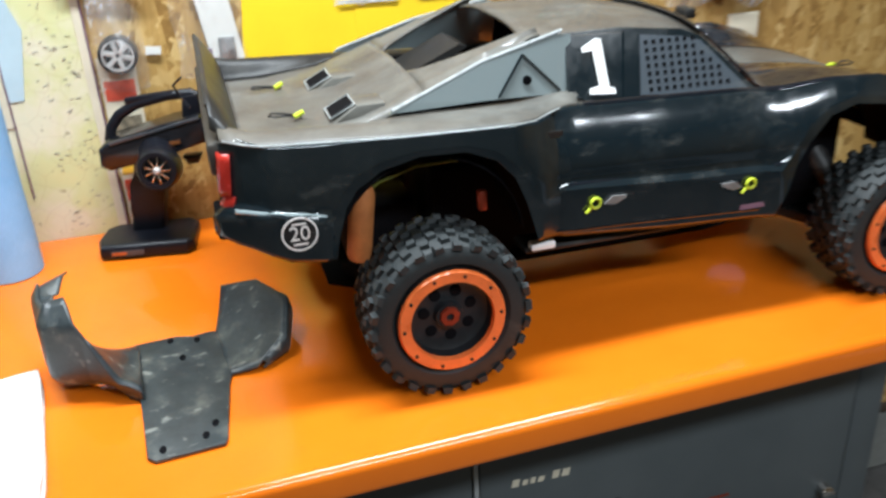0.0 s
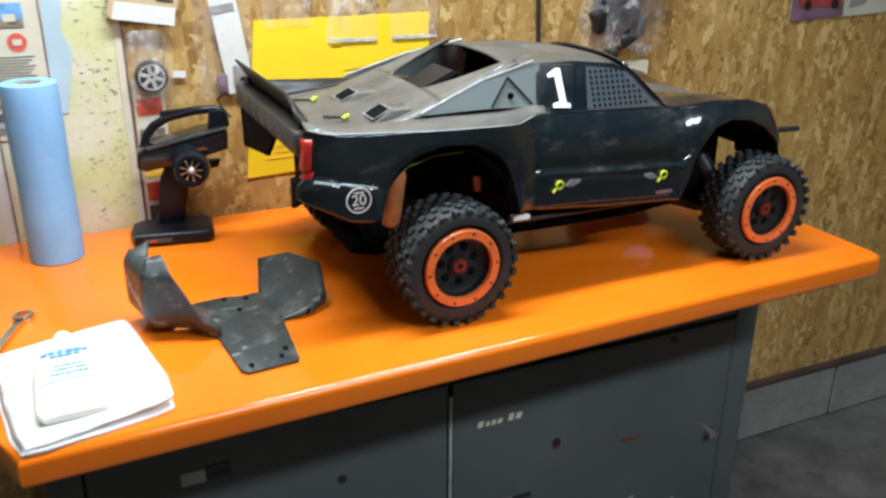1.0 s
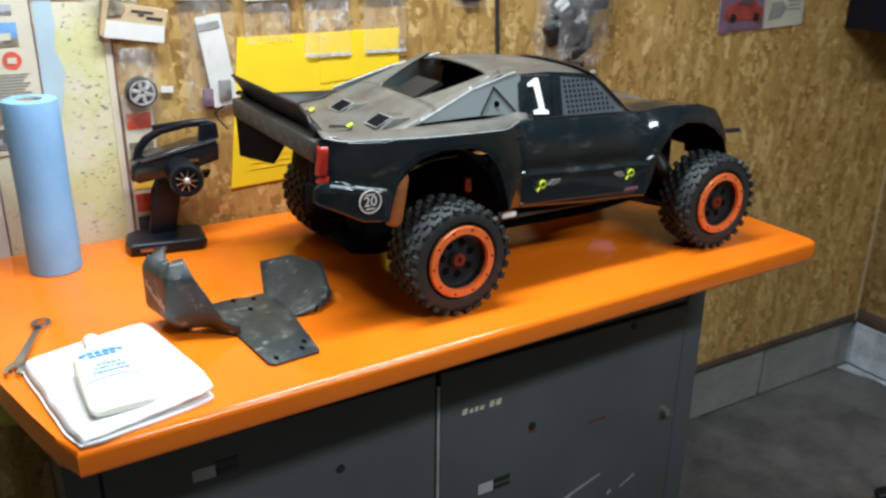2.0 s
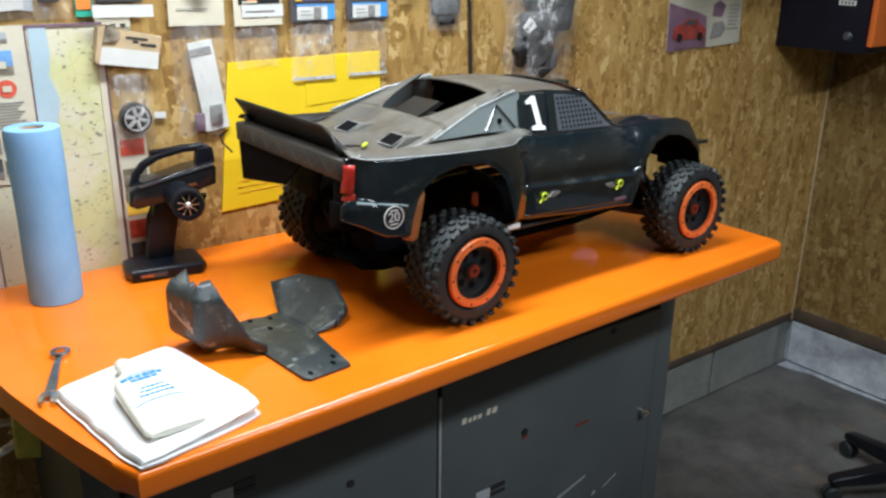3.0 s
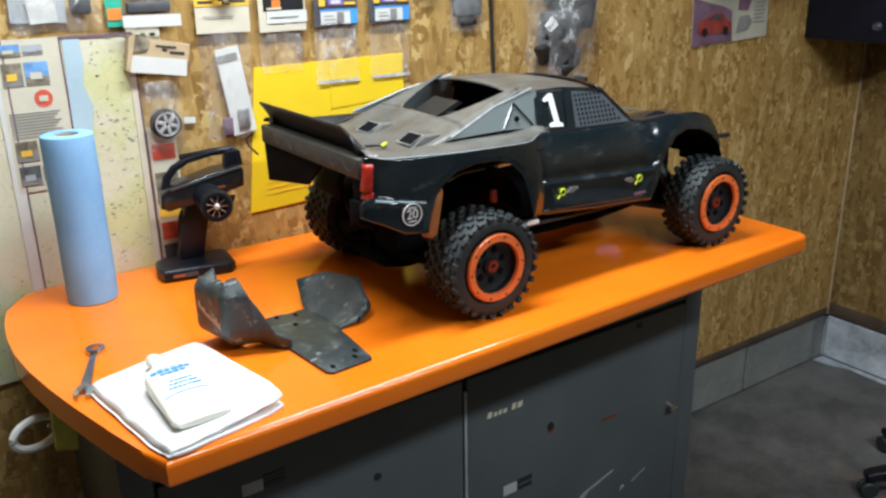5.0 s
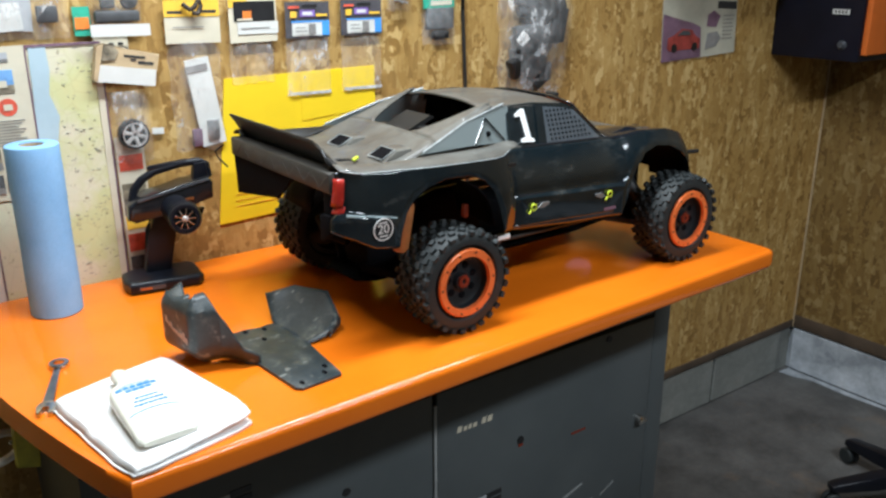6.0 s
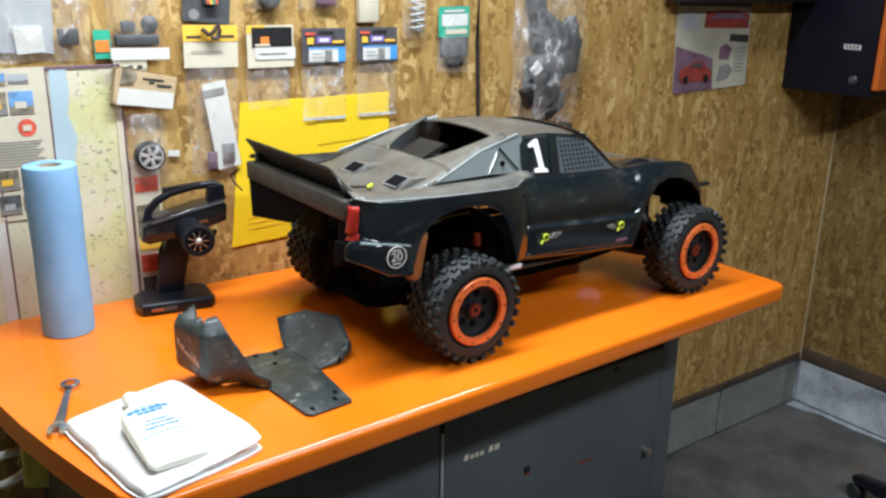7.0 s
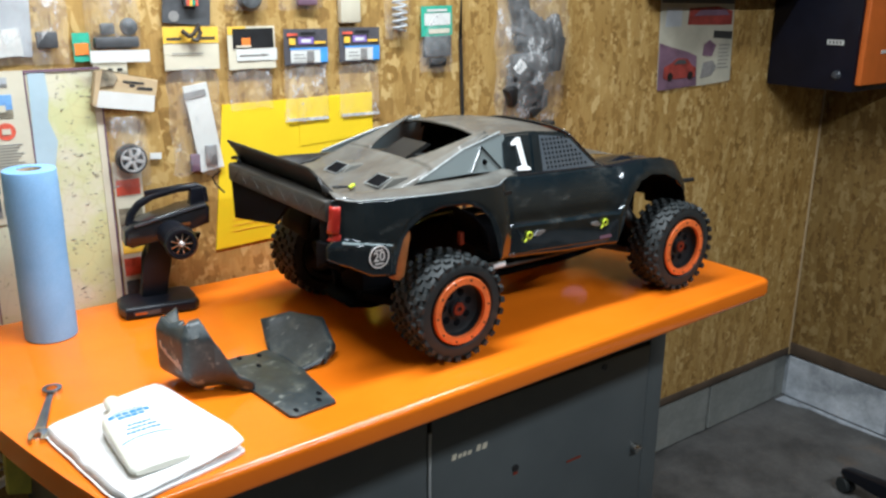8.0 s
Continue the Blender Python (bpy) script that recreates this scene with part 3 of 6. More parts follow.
def rail_line(sign):
    pts = []
    for i in range(20):
        x = 0.032 + 0.34 * i / 19
        y, z = top_edge(x)
        pts.append(T(x, sign * (y + 0.0005), z + 0.0006))
    return tube(pts, 0.0011, 6)


for sgn in (-1, 1):
    part("bed_rail", rail(sgn), BODY_TOP if sgn < 0 else PLASTIC, truck, thick=0.003, label="dusty brown bed rail" if sgn < 0 else "dark dusty bed rail")
    part("rail_edge", rail_line(sgn), BODY_EDGE, truck, "pale edge with a highlight put into its colour")

# fastback deck between the sail panels, with a large opening behind the cab


def deck(u, v):
    x = 0.048 + 0.319 * u
    s = 2 * v - 1
    half = 0.158 - 0.030 * max(0, (x - 0.2) / 0.2)
    z = curve_at(DECK, x) + 0.006 * (1 - s * s) - (0.004 if abs(s) > 0.93 else 0)
    return T(x, s * half, z)


OPEN_AT = 0.60
part("rear_deck", sheet(lambda u, v: deck(u * OPEN_AT, v), 22, 24), BODY_TOP, truck, thick=0.003, label="dust-covered rear deck behind a large opening")


def deck_side(sign):
    """The strip beside the opening, which widens towards the roof."""
    def fn(u, v):
        gap = (0.46 if sign < 0 else 0.34) + (0.44 if sign < 0 else 0.54) * u ** 0.7
        s = sign * (gap + (1 - gap) * v)
        return deck(OPEN_AT + (1 - OPEN_AT) * u, 0.5 + 0.5 * s)
    return sheet(fn, 14, 8)


for sgn in (-1, 1):
    part("deck_side", deck_side(sgn), BODY_TOP, truck, thick=0.003)


def well(u, v):
    a = -0.108 + 0.216 * u
    x = 0.235 + 0.125 * v
    return T(x, a, 0.240 + 0.045 * abs(2 * u - 1) ** 3)


part("cab_interior", sheet(well, 10, 4), SHADE_BLACK, truck, thick=0.003)
part("cab_cross_brace", box(*T(0.285, -0.09, 0.300), *T(0.305, 0.02, 0.306), 0.002), PLASTIC, truck)
part("cab_cross_brace", prism([(0.23, 0.285), (0.26, 0.287), (0.325, 0.318), (0.315, 0.322)], "y", -0.02, 0.06), PLASTIC, truck, place=TRUCK)

# deck vents with pale rims
for vx, vv in ((0.165, -0.112), (0.162, 0.026)):
    vent = prism([(-0.020, -0.006), (0.026, -0.006), (0.026, 0.016), (0.004, 0.016)], "y", -0.022, 0.022, 0.002)
    vob = part("deck_vent", vent, BODY_TOP, truck, place=TURNED @ Matrix.Translation((vx, YC + vv * NARROW, BZ + 0.280)) @ Matrix.Diagonal((1.35, 1.05, 0.95, 1)))
    rim = tube([(-0.016, -0.019, 0.0045), (-0.016, 0.019, 0.0045), (0.003, 0.019, 0.0175), (0.003, -0.019, 0.0175)], 0.0009, 6, closed=True)
    part("vent_rim", rim, BODY_EDGE, vob)
    part("vent_hole", prism([(0.0, -0.016), (0.020, -0.016), (0.020, 0.016), (0.0, 0.016)], "z", 0.0, 0.0008), SHADE_BLACK, vob, soft=False, place=pose(-0.0145, 0, 0.0056, 0, -34, 0))


def clip_pin(x, v, w, turn):
    m = Matrix.Translation(T(x, v, w)) @ pose(0, 0, 0, 0, 0, turn)
    pts = [(0.0, 0, 0), (0.008, 0.004, 0.002), (0.016, 0.002, 0.002), (0.026, 0.008, 0.003), (0.034, 0.004, 0.003), (0.033, -0.006, 0.003), (0.024, -0.008, 0.002), (0.014, -0.004, 0.002), (0.002, -0.003, 0.001)]
    pin = part("body_clip", tube([m @ Vector(p) for p in pts], 0.0011, 6), BLACK, truck)
    return pin, m


for x, v, turn in ((0.118, -0.098, 165), (0.112, 0.045, 178)):
    pin, m = clip_pin(x, v, 0.281, turn)
    part("clip_tag", moved(box(-0.006, -0.003, 0.001, 0.006, 0.003, 0.005, 0.001), m @ pose(0.002, 0, 0, 0, 20, 30)), NEON, pin, "neon yellow tag")
for x, v in ((0.785, -0.055), (0.735, 0.115)):
    pin, m = clip_pin(x, v, 0.254, 10)
    part("clip_tag", moved(box(-0.005, -0.003, 0.001, 0.005, 0.003, 0.006, 0.001), m), NEON, pin, "neon yellow tag")

# cab: roof, pillars, windows
CAB_SIDE = [(0.392, 0.276), (0.618, 0.262), (0.554, 0.328), (0.530, 0.338), (0.458, 0.345), (0.396, 0.344)]


def lean(w):
    """Half width of the cab side at height w."""
    return 0.160 - (w - 0.262) * 0.42


def roof(u, v):
    x = 0.352 + 0.203 * u
    s = 2 * v - 1
    edge = 0.128 + 0.002 * u
    crown = 0.353 - 0.016 * max(0, u - 0.35) ** 2 / 0.42 - 0.004 * max(0, 0.25 - u)
    return T(x, s * edge, crown - 0.011 * abs(s) ** 3 - 0.002 * s * s)


part("roof", sheet(roof, 16, 16), BODY_TOP, truck, thick=0.004, label="dusty rounded roof")


def windshield(u, v):
    x, w = 0.555 + 0.078 * u, 0.345 - 0.066 * u
    s = 2 * v - 1
    return T(x - 0.012 * s * s * u, s * (0.128 + 0.022 * u), w - 0.010 * abs(s) ** 3)


part("windscreen", sheet(windshield, 6, 12), BODY_GLOSS, truck, thick=0.003)


def cab_panel(pts, sign, off=0.0, n=1):
    b = bmesh.new()
    vs = [b.verts.new(T(x, sign * (lean(w) + off), w)) for x, w in pts]
    b.faces.new(vs)
    return b


for sgn in (-1, 1):
    part("cab_side", cab_panel(CAB_SIDE, sgn), BODY_SIDE, truck, thick=0.004, soft=False)
    part("side_window", cab_panel([(0.472, 0.276), (0.604, 0.268), (0.550, 0.325), (0.530, 0.331), (0.479, 0.337)], sgn, 0.004), MESH_WIN, truck, thick=0.002, soft=False, label="grey window net panel")
    net = None
    for i in range(12):
        for j in range(7):
            x, w = 0.485 + 0.0092 * i, 0.281 + 0.0080 * j
            if x + 0.8 * (w - 0.268) > 0.591 or w > 0.332:
                continue
            net = box(x - 0.0020, -0.0008, w - 0.0020, x + 0.0020, 0.0008, w + 0.0020, bm=net)
    for v in net.verts:
        v.co = Vector(T(v.co.x, sgn * (lean(v.co.z) + 0.0052) + v.co.y, v.co.z))
    part("net_hole", net, SHADE_BLACK, truck, soft=False)
    part("window_pillar", cab_panel([(0.452, 0.274), (0.470, 0.273), (0.478, 0.340), (0.462, 0.343)], sgn, 0.0045), BODY_SIDE, truck, thick=0.003, soft=False)
    # sail panel: triangle from the roof's rear corner down to the bed
    def sail_pt(x, w, s=sgn):
        half = 0.158 - 0.030 * max(0, (x - 0.2) / 0.2)
        base = 0.292
        return T(x, s * (half + 0.012 * max(0, 1 - (w - base) / 0.05)), w)
    b = bmesh.new()
    b.faces.new([b.verts.new(sail_pt(*p)) for p in ((0.196, 0.291), (0.300, 0.289), (0.400, 0.284), (0.402, 0.344), (0.385, 0.346), (0.30, 0.327), (0.215, 0.299))])
    part("sail_panel", b, BODY_SHEEN, truck, thick=0.003, soft=False, label="triangular sail panel with its reflected sheen in the grey")
    part("sail_edge", tube([sail_pt(0.200, 0.2935), sail_pt(0.30, 0.328), sail_pt(0.392, 0.349)], 0.0020, 8), BODY_EDGE, truck, "pale edge with a highlight put into its colour")
    for p, q in (((0.315, 0.291), (0.345, 0.330)), ((0.345, 0.330), (0.385, 0.289))):
        a, c = Vector(sail_pt(*p)), Vector(sail_pt(*q))
        off = Vector((0, sgn * 0.003, 0))
        part("sail_rib", rod(a + off, c + off, 0.0016, 6), BODY_SIDE, truck)
    c = Vector(sail_pt(0.348, 0.304))
    part("sail_hole", rod(c + Vector((0, sgn * 0.001, 0)), c + Vector((0, sgn * 0.0045, 0)), 0.0048, 14), SHADE_BLACK, truck)
    part("belt_edge", tube([T(0.395, sgn * 0.172, 0.286), T(0.405, sgn * 0.166, 0.277), T(0.43, sgn * 0.163, 0.275), T(0.62, sgn * 0.165, 0.264)], 0.0022, 6), BODY_SIDE, truck)

# shoulder between the cab and the outer side
def shoulder(sign):
    def fn(u, v):
        x = 0.395 + 0.255 * u
        y, z = top_edge(x)
        y2, z2 = lean(0.27), 0.274 - 0.016 * u
        return T(x, sign * (y + (y2 - y) * v), z + (z2 - z) * v + 0.002 * math.sin(math.pi * v))
    return sheet(fn, 14, 4)


for sgn in (-1, 1):
    part("shoulder", shoulder(sgn), BODY_SIDE, truck, thick=0.003)

# hood: low in the middle, raised over the front arches
def hood(u, v):
    x = 0.614 + 0.228 * u
    s = 2 * v - 1
    y, z = top_edge(x)
    mid = 0.272 - 0.020 * u - 0.02 * u ** 4 + 0.004 * math.sin(math.pi * u)
    ridge = 0.010 * math.exp(-((abs(s) - 0.72) / 0.16) ** 2) * math.sin(math.pi * min(1, u + 0.15))
    k = abs(s) ** 4
    return T(x, s * y, mid * (1 - k) + z * k + ridge)


# the brown here is dust plus the board wall's reflection, put into colour
part("hood", sheet(hood, 20, 28, keep=lambda u, v: abs(2 * v - 1) < 0.30), BODY_TOP, truck, thick=0.003, label="dusty hood with the wall's brown reflection in its colour")
for sgn in (-1, 1):
    part("fender", sheet(hood, 20, 28, keep=lambda u, v, s=sgn: s * (2 * v - 1) >= 0.30), BODY_GLOSS, truck, thick=0.003, label="glossy black raised fender")


def nose(u, v):
    s = 2 * v - 1
    x = 0.842 + 0.014 * math.sin(math.pi * u) * (1 - s * s)
    y, z = top_edge(0.842)
    return T(x, s * y, z - (z - 0.17) * u)


part("nose", sheet(nose, 6, 10), BODY_SIDE, truck, thick=0.003)
part("front_pin", rod((0.858, 0.800, 1.119), (0.962, 0.784, 1.118), 0.0055, 10, r2=0.0045), PLASTIC, truck)
part("roof_lamp", box(*T(0.578, -0.05, 0.332), *T(0.592, -0.02, 0.345), 0.003), PLASTIC, truck)

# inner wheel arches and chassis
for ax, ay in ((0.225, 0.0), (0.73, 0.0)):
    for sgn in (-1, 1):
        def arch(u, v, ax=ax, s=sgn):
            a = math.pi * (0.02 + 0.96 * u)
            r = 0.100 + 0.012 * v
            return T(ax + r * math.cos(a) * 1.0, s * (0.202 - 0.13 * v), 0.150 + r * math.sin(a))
        part("wheel_arch_liner", sheet(arch, 14, 4), SHADE_BLACK, truck, thick=0.002)
part("chassis_plate", prism([(0.13, -0.05), (0.16, -0.075), (0.62, -0.085), (0.80, -0.05), (0.84, -0.04), (0.84, 0.04), (0.80, 0.05), (0.62, 0.085), (0.16, 0.075), (0.13, 0.05)], "z", 0.058, 0.064, 0.002), SHADE_BLACK, truck, place=TRUCK)
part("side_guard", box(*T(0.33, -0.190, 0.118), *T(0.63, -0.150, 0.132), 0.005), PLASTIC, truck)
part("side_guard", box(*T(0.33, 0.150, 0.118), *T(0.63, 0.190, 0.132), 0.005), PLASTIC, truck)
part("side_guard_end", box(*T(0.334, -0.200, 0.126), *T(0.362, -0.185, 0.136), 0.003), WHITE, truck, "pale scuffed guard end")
# two black boxes added to darken the see-through gaps behind the front arches
part("dark_gap_panel", moved(box(0.634, -0.175, 0.134, 0.642, 0.175, 0.235, 0.002), TRUCK), SHADE_BLACK, truck)
part("dark_gap_box", moved(box(0.655, -0.105, 0.075, 0.800, 0.105, 0.205, 0.010), TRUCK), SHADE_BLACK, truck)
part("engine_block", box(*T(0.26, -0.06, 0.064), *T(0.40, 0.07, 0.19), 0.01), SHADE_BLACK, truck)
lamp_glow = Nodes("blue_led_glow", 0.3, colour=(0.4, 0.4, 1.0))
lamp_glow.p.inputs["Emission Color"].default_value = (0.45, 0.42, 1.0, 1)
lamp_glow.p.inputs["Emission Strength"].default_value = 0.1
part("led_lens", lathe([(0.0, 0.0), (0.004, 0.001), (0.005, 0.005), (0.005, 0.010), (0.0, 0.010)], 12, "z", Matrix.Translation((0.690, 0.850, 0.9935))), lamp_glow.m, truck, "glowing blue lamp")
part("radio_box", box(*T(0.45, -0.07, 0.064), *T(0.62, 0.07, 0.15), 0.008), SHADE_BLACK, truck)
part("gearbox", box(*T(0.16, -0.045, 0.066), *T(0.25, 0.045, 0.15), 0.012), SHADE_BLACK, truck)
part("exhaust_pipe", tube([T(0.15, 0.0, 0.12), T(0.13, 0.04, 0.13), T(0.14, 0.08, 0.14), T(0.18, 0.09, 0.14)], 0.014, 12), SHADE_BLACK, truck)
part("fuel_line", tube([T(0.15, -0.170, 0.20), T(0.18, -0.172, 0.222), T(0.22, -0.174, 0.234), T(0.265, -0.172, 0.234)], 0.0017, 6), OLIVE, truck, "dull yellow fuel line")
part("orange_block", box(*T(0.288, -0.164, 0.168), *T(0.298, -0.152, 0.192), 0.003), NUT, truck)
for sgn in (-1, 1):
    part("shock_cover", lathe([(0.011, 0), (0.0135, 0.006), (0.0135, 0.075), (0.010, 0.085)], 18, "z", Matrix.Translation(T(0.153, sgn * 0.170, 0.140)) @ pose(0, 0, 0, sgn * -6, 6, 0)), TAN if sgn < 0 else SHADE_BLACK, truck, "orange-tan shock cover" if sgn < 0 else "")
    part("rear_arm", prism([(0.15, 0.04), (0.27, 0.04), (0.25, 0.165), (0.205, 0.165)], "z", 0.066, 0.082, 0.003), SHADE_BLACK, truck, place=TRUCK @ Matrix.Diagonal((1, sgn, 1, 1)))
    part("front_arm", prism([(0.70, 0.04), (0.80, 0.04), (0.79, 0.165), (0.75, 0.165)], "z", 0.066, 0.080, 0.003), PLASTIC, truck, place=TRUCK @ Matrix.Diagonal((1, sgn, 1, 1)))
    part("drive_shaft", rod(T(0.228, sgn * 0.04, 0.09), T(0.228, sgn * 0.18, 0.09), 0.008), ALU, truck)
    part("front_shock", rod(T(0.735, sgn * 0.07, 0.19), T(0.775, sgn * 0.145, 0.085), 0.015, 14), PLASTIC, truck)
    part("upright", box(*T(0.205, sgn * 0.172 - 0.01, 0.065), *T(0.25, sgn * 0.172 + 0.01, 0.125), 0.004), PLASTIC, truck)
    part("upright", box(*T(0.775, sgn * 0.172 - 0.008, 0.065), *T(0.815, sgn * 0.172 + 0.008, 0.125), 0.004), PLASTIC, truck)

# rear wing and tail frame
def wing(u, v):
    a = -0.190 + 0.380 * u
    cut = 0.016 * max(0, 0.12 - u) ** 1.5 / 0.0416
    high = 0.041 - 0.030 * (max(0, 0.17 - u) / 0.17) ** 1.7
    return T(0.048 - 0.024 * v, a + cut * v ** 2, 0.288 + high * v - 0.002 * u + 0.003 * math.sin(math.pi * v))


part("wing", sheet(wing, 24, 6), PLASTIC, truck, thick=0.004, label="dusty black plastic tail wing")
part("wing_lip", tube([wing(0.08 + 0.92 * i / 12, 1.0) for i in range(13)], 0.0022, 6), PLASTIC, truck)
part("tail_bar", moved(box(0.018, -0.190, 0.258, 0.046, 0.186, 0.290, 0.004), TRUCK), TAIL, truck, "ribbed black tail bar")
for i in range(13):
    y = -0.172 + 0.0265 * i
    lean_ = 1 if i % 2 else -1
    part("tail_rib", prism([(-0.002 - 0.010 * lean_, 0.0), (0.002 - 0.010 * lean_, 0.0), (0.002 + 0.010 * lean_, 0.019), (-0.002 + 0.010 * lean_, 0.019)], "x", -0.0008, 0.0, 0.0002), TAIL, truck, place=Matrix.Translation(T(0.0185, y, 0.265)))
part("tail_panel", prism([(0.190, 0.262), (-0.055, 0.262), (-0.045, 0.252), (-0.004, 0.226), (0.010, 0.212), (0.184, 0.188)], "x", 0.024, 0.030, 0.002), SHADE_BLACK, truck, place=TRUCK)
part("tail_corner", prism([(-0.188, 0.290), (-0.160, 0.280), (-0.160, 0.215), (-0.165, 0.20), (-0.188, 0.204)], "x", 0.022, 0.032, 0.003), SHADE_BLACK, truck, place=TRUCK)
part("bumper_end", prism([(-0.193, 0.226), (-0.160, 0.224), (-0.158, 0.180), (-0.190, 0.196)], "x", 0.015, 0.026, 0.003), SHADE_BLACK, truck, place=TRUCK)
part("tail_clip", tube([T(0.0, 0.172, 0.28), T(-0.012, 0.184, 0.268), T(-0.006, 0.188, 0.255), T(0.004, 0.172, 0.240)], 0.0016, 6), BLACK, truck)


LAMP = [(0.0245, -0.178), (0.0225, -0.190), (0.0245, -0.1985), (0.028, -0.2010), (0.033, -0.2032)]


def tail_lamp(z0, z1):
    """A lens that wraps round the body's rear corner."""
    def fn(u, v):
        x, y = (curve_at([(i / 4, p[k]) for i, p in enumerate(LAMP)], u) for k in range(2))
        return T(x + 0.004 * v, y - 0.0015 * math.sin(math.pi * v), z0 + (z1 - z0) * v)
    return sheet(fn, 12, 6)


lens = part("tail_lamp", tail_lamp(0.2405, 0.282), RED, truck, thick=0.003, label="red tail lamp")
part("lower_lens", tail_lamp(0.229, 0.2395), RED, lens, thick=0.003)


def side_line(x0, x1, w0, w1, sign, r, n=12, off=0.001):
    pts = []
    for i in range(n):
        x = x0 + (x1 - x0) * i / (n - 1)
        w = w0 + (w1 - w0) * i / (n - 1)
        k = (w - curve_at(LOW, x)) / (curve_at(HIGH, x) - curve_at(LOW, x))
        pts.append(T(x, sign * (side_y(x, k) + off), w))
    return tube(pts, r, 8)


def on_side(x, w, off=0.003):
    k = (w - curve_at(LOW, x)) / (curve_at(HIGH, x) - curve_at(LOW, x))
    return Vector(T(x, -(side_y(x, k) + off), w))


# pale tube that paints the highlight along the bumper's crease
part("bumper_crease_glint", side_line(0.034, 0.118, 0.2275, 0.2115, -1, 0.0026, 16, -0.0004), BODY_SHEEN, truck, "bumper crease with its highlight in the colour")
# glossy round tubes added so door crease and shoulder show a highlight line
for sgn in (-1, 1):
    part("door_crease", side_line(0.372, 0.628, 0.2005, 0.1905, sgn, 0.0030, 16, -0.0015), BODY_GLOSS, truck)
    part("shoulder_glint_bead", tube([T(x, sgn * (top_edge(x)[0] - 0.001), top_edge(x)[1]) for x in [0.400 + 0.0125 * q for q in range(19)]], 0.0032, 8), BODY_GLOSS, truck)
for sgn in (-1, 1):
    part("sill_line", side_line(0.36, 0.60, 0.150, 0.140, sgn, 0.0018), BODY_SIDE, truck)

# stickers on the near side
FACE = pose(0, 0, 0, 90, 0, 0)
p20 = on_side(0.090, 0.200)
disc = part("round_sticker", lathe([(0.0178, 0.0), (0.0178, 0.0008)], 32, "y", Matrix.Translation(p20)), CARD_BLACK, truck, "round black and white sticker with number")
part("sticker_ring", lathe([(0.0158, -0.0010), (0.0176, -0.0010), (0.0176, -0.0002), (0.0158, -0.0002)], 36, "y", Matrix.Translation(p20), closed=True), WHITE, disc)
part("sticker_number", letters("20", 0.021, Matrix.Translation(p20 + Vector((0, -0.0008, 0))) @ FACE, 0.0005), WHITE, disc, soft=False)
for k in (-1, 1):
    part("sticker_bar", box(-0.007, -0.0012, k * 0.0105 - 0.0010, 0.007, -0.0004, k * 0.0105 + 0.0010, 0), WHITE, disc, soft=False, place=Matrix.Translation(p20))


def cab_pt(x, w, off=0.006):
    return Vector(T(x, -(lean(w) + off), w))


ONE = [(0.414, 0.283), (0.444, 0.281), (0.443, 0.287), (0.437, 0.289), (0.434, 0.337), (0.427, 0.338), (0.411, 0.330), (0.412, 0.325), (0.423, 0.326), (0.426, 0.291), (0.415, 0.289)]
b = bmesh.new()
b.faces.new([b.verts.new(cab_pt(*p)) for p in ONE])
part("race_number", b, WHITE, truck, "white racing number one", soft=False, thick=0.001)
for k, (x0, w0) in enumerate(((0.385, 0.180), (0.568, 0.176))):
    pin = on_side(x0 + 0.014, w0, 0.004)
    loop = tube([pin + Vector((0.0055 * math.cos(a), -0.001, 0.0055 * math.sin(a))) for a in [2 * math.pi * i / 12 for i in range(12)]], 0.0019, 6, closed=True)
    lp = part("clip_loop", loop, NEON, truck, "neon yellow clip loop")
    part("clip_tail", rod(pin + Vector((-0.006, -0.001, -0.005)), pin + Vector((-0.011, -0.001, -0.010)), 0.0019, 6), NEON, lp)
    side = 1 if k == 0 else -1
    part("pin_wire", prism([(0.010, -0.003), (0.022, -0.005), (0.036, 0.001), (0.036, 0.004), (0.020, 0.005)], "y", -0.001, 0.0012), ALU, truck, soft=False, place=Matrix.Translation(pin) @ Matrix.Diagonal((side, 1, 1, 1)))
for x0, w0, ln in ((0.592, 0.146, 0.036), (0.352, 0.258, 0.030)):
    q = on_side(x0, w0, 0.002)
    part("red_decal", box(q.x - ln / 2, q.y - 0.0006, q.z - 0.003, q.x + ln / 2, q.y + 0.0006, q.z + 0.003, 0), BOLT if w0 > 0.2 else MAUVE, truck, soft=False)


# wheels: rim with tyre, bead ring, nut and bolts
def tyre_mesh(half_w):
    w = half_w
    b = lathe([(0.058, -w * 0.78), (0.064, -w * 0.98), (0.074, -w), (0.0815, -w * 0.92), (0.0845, -w * 0.72), (0.0858, 0), (0.0845, w * 0.72), (0.0815, w * 0.92), (0.074, w), (0.064, w * 0.98), (0.058, w * 0.78)], 56, "y", closed=True)
    return b


def block_poses(w):
    """Where the tread blocks stand on a tyre: seven staggered rows."""
    rows = ((-0.95, 0.0825), (-0.64, 0.0848), (-0.32, 0.0853), (0.0, 0.0855), (0.32, 0.0853), (0.64, 0.0848), (0.95, 0.0825))
    n = 26
    for k, (pos, r) in enumerate(rows):
        for i in range(n):
            a = 360 * (i + (0.5 if k % 2 else 0)) / n
            yield pose(0, 0, 0, 0, a, 0) @ pose(0, pos * w, r, 0, 0, 10 if i % 2 else -10) @ pose(0, 0, 0, -14 * pos, 0, 0)


def tread_block(w):
    b = box(-0.0054, -0.118 * w, -0.002, 0.0054, 0.118 * w, 0.0046, 0)
    for v in b.verts:
        if v.co.z > 0:
            v.co.x *= 0.80
            v.co.y *= 0.86
    return b


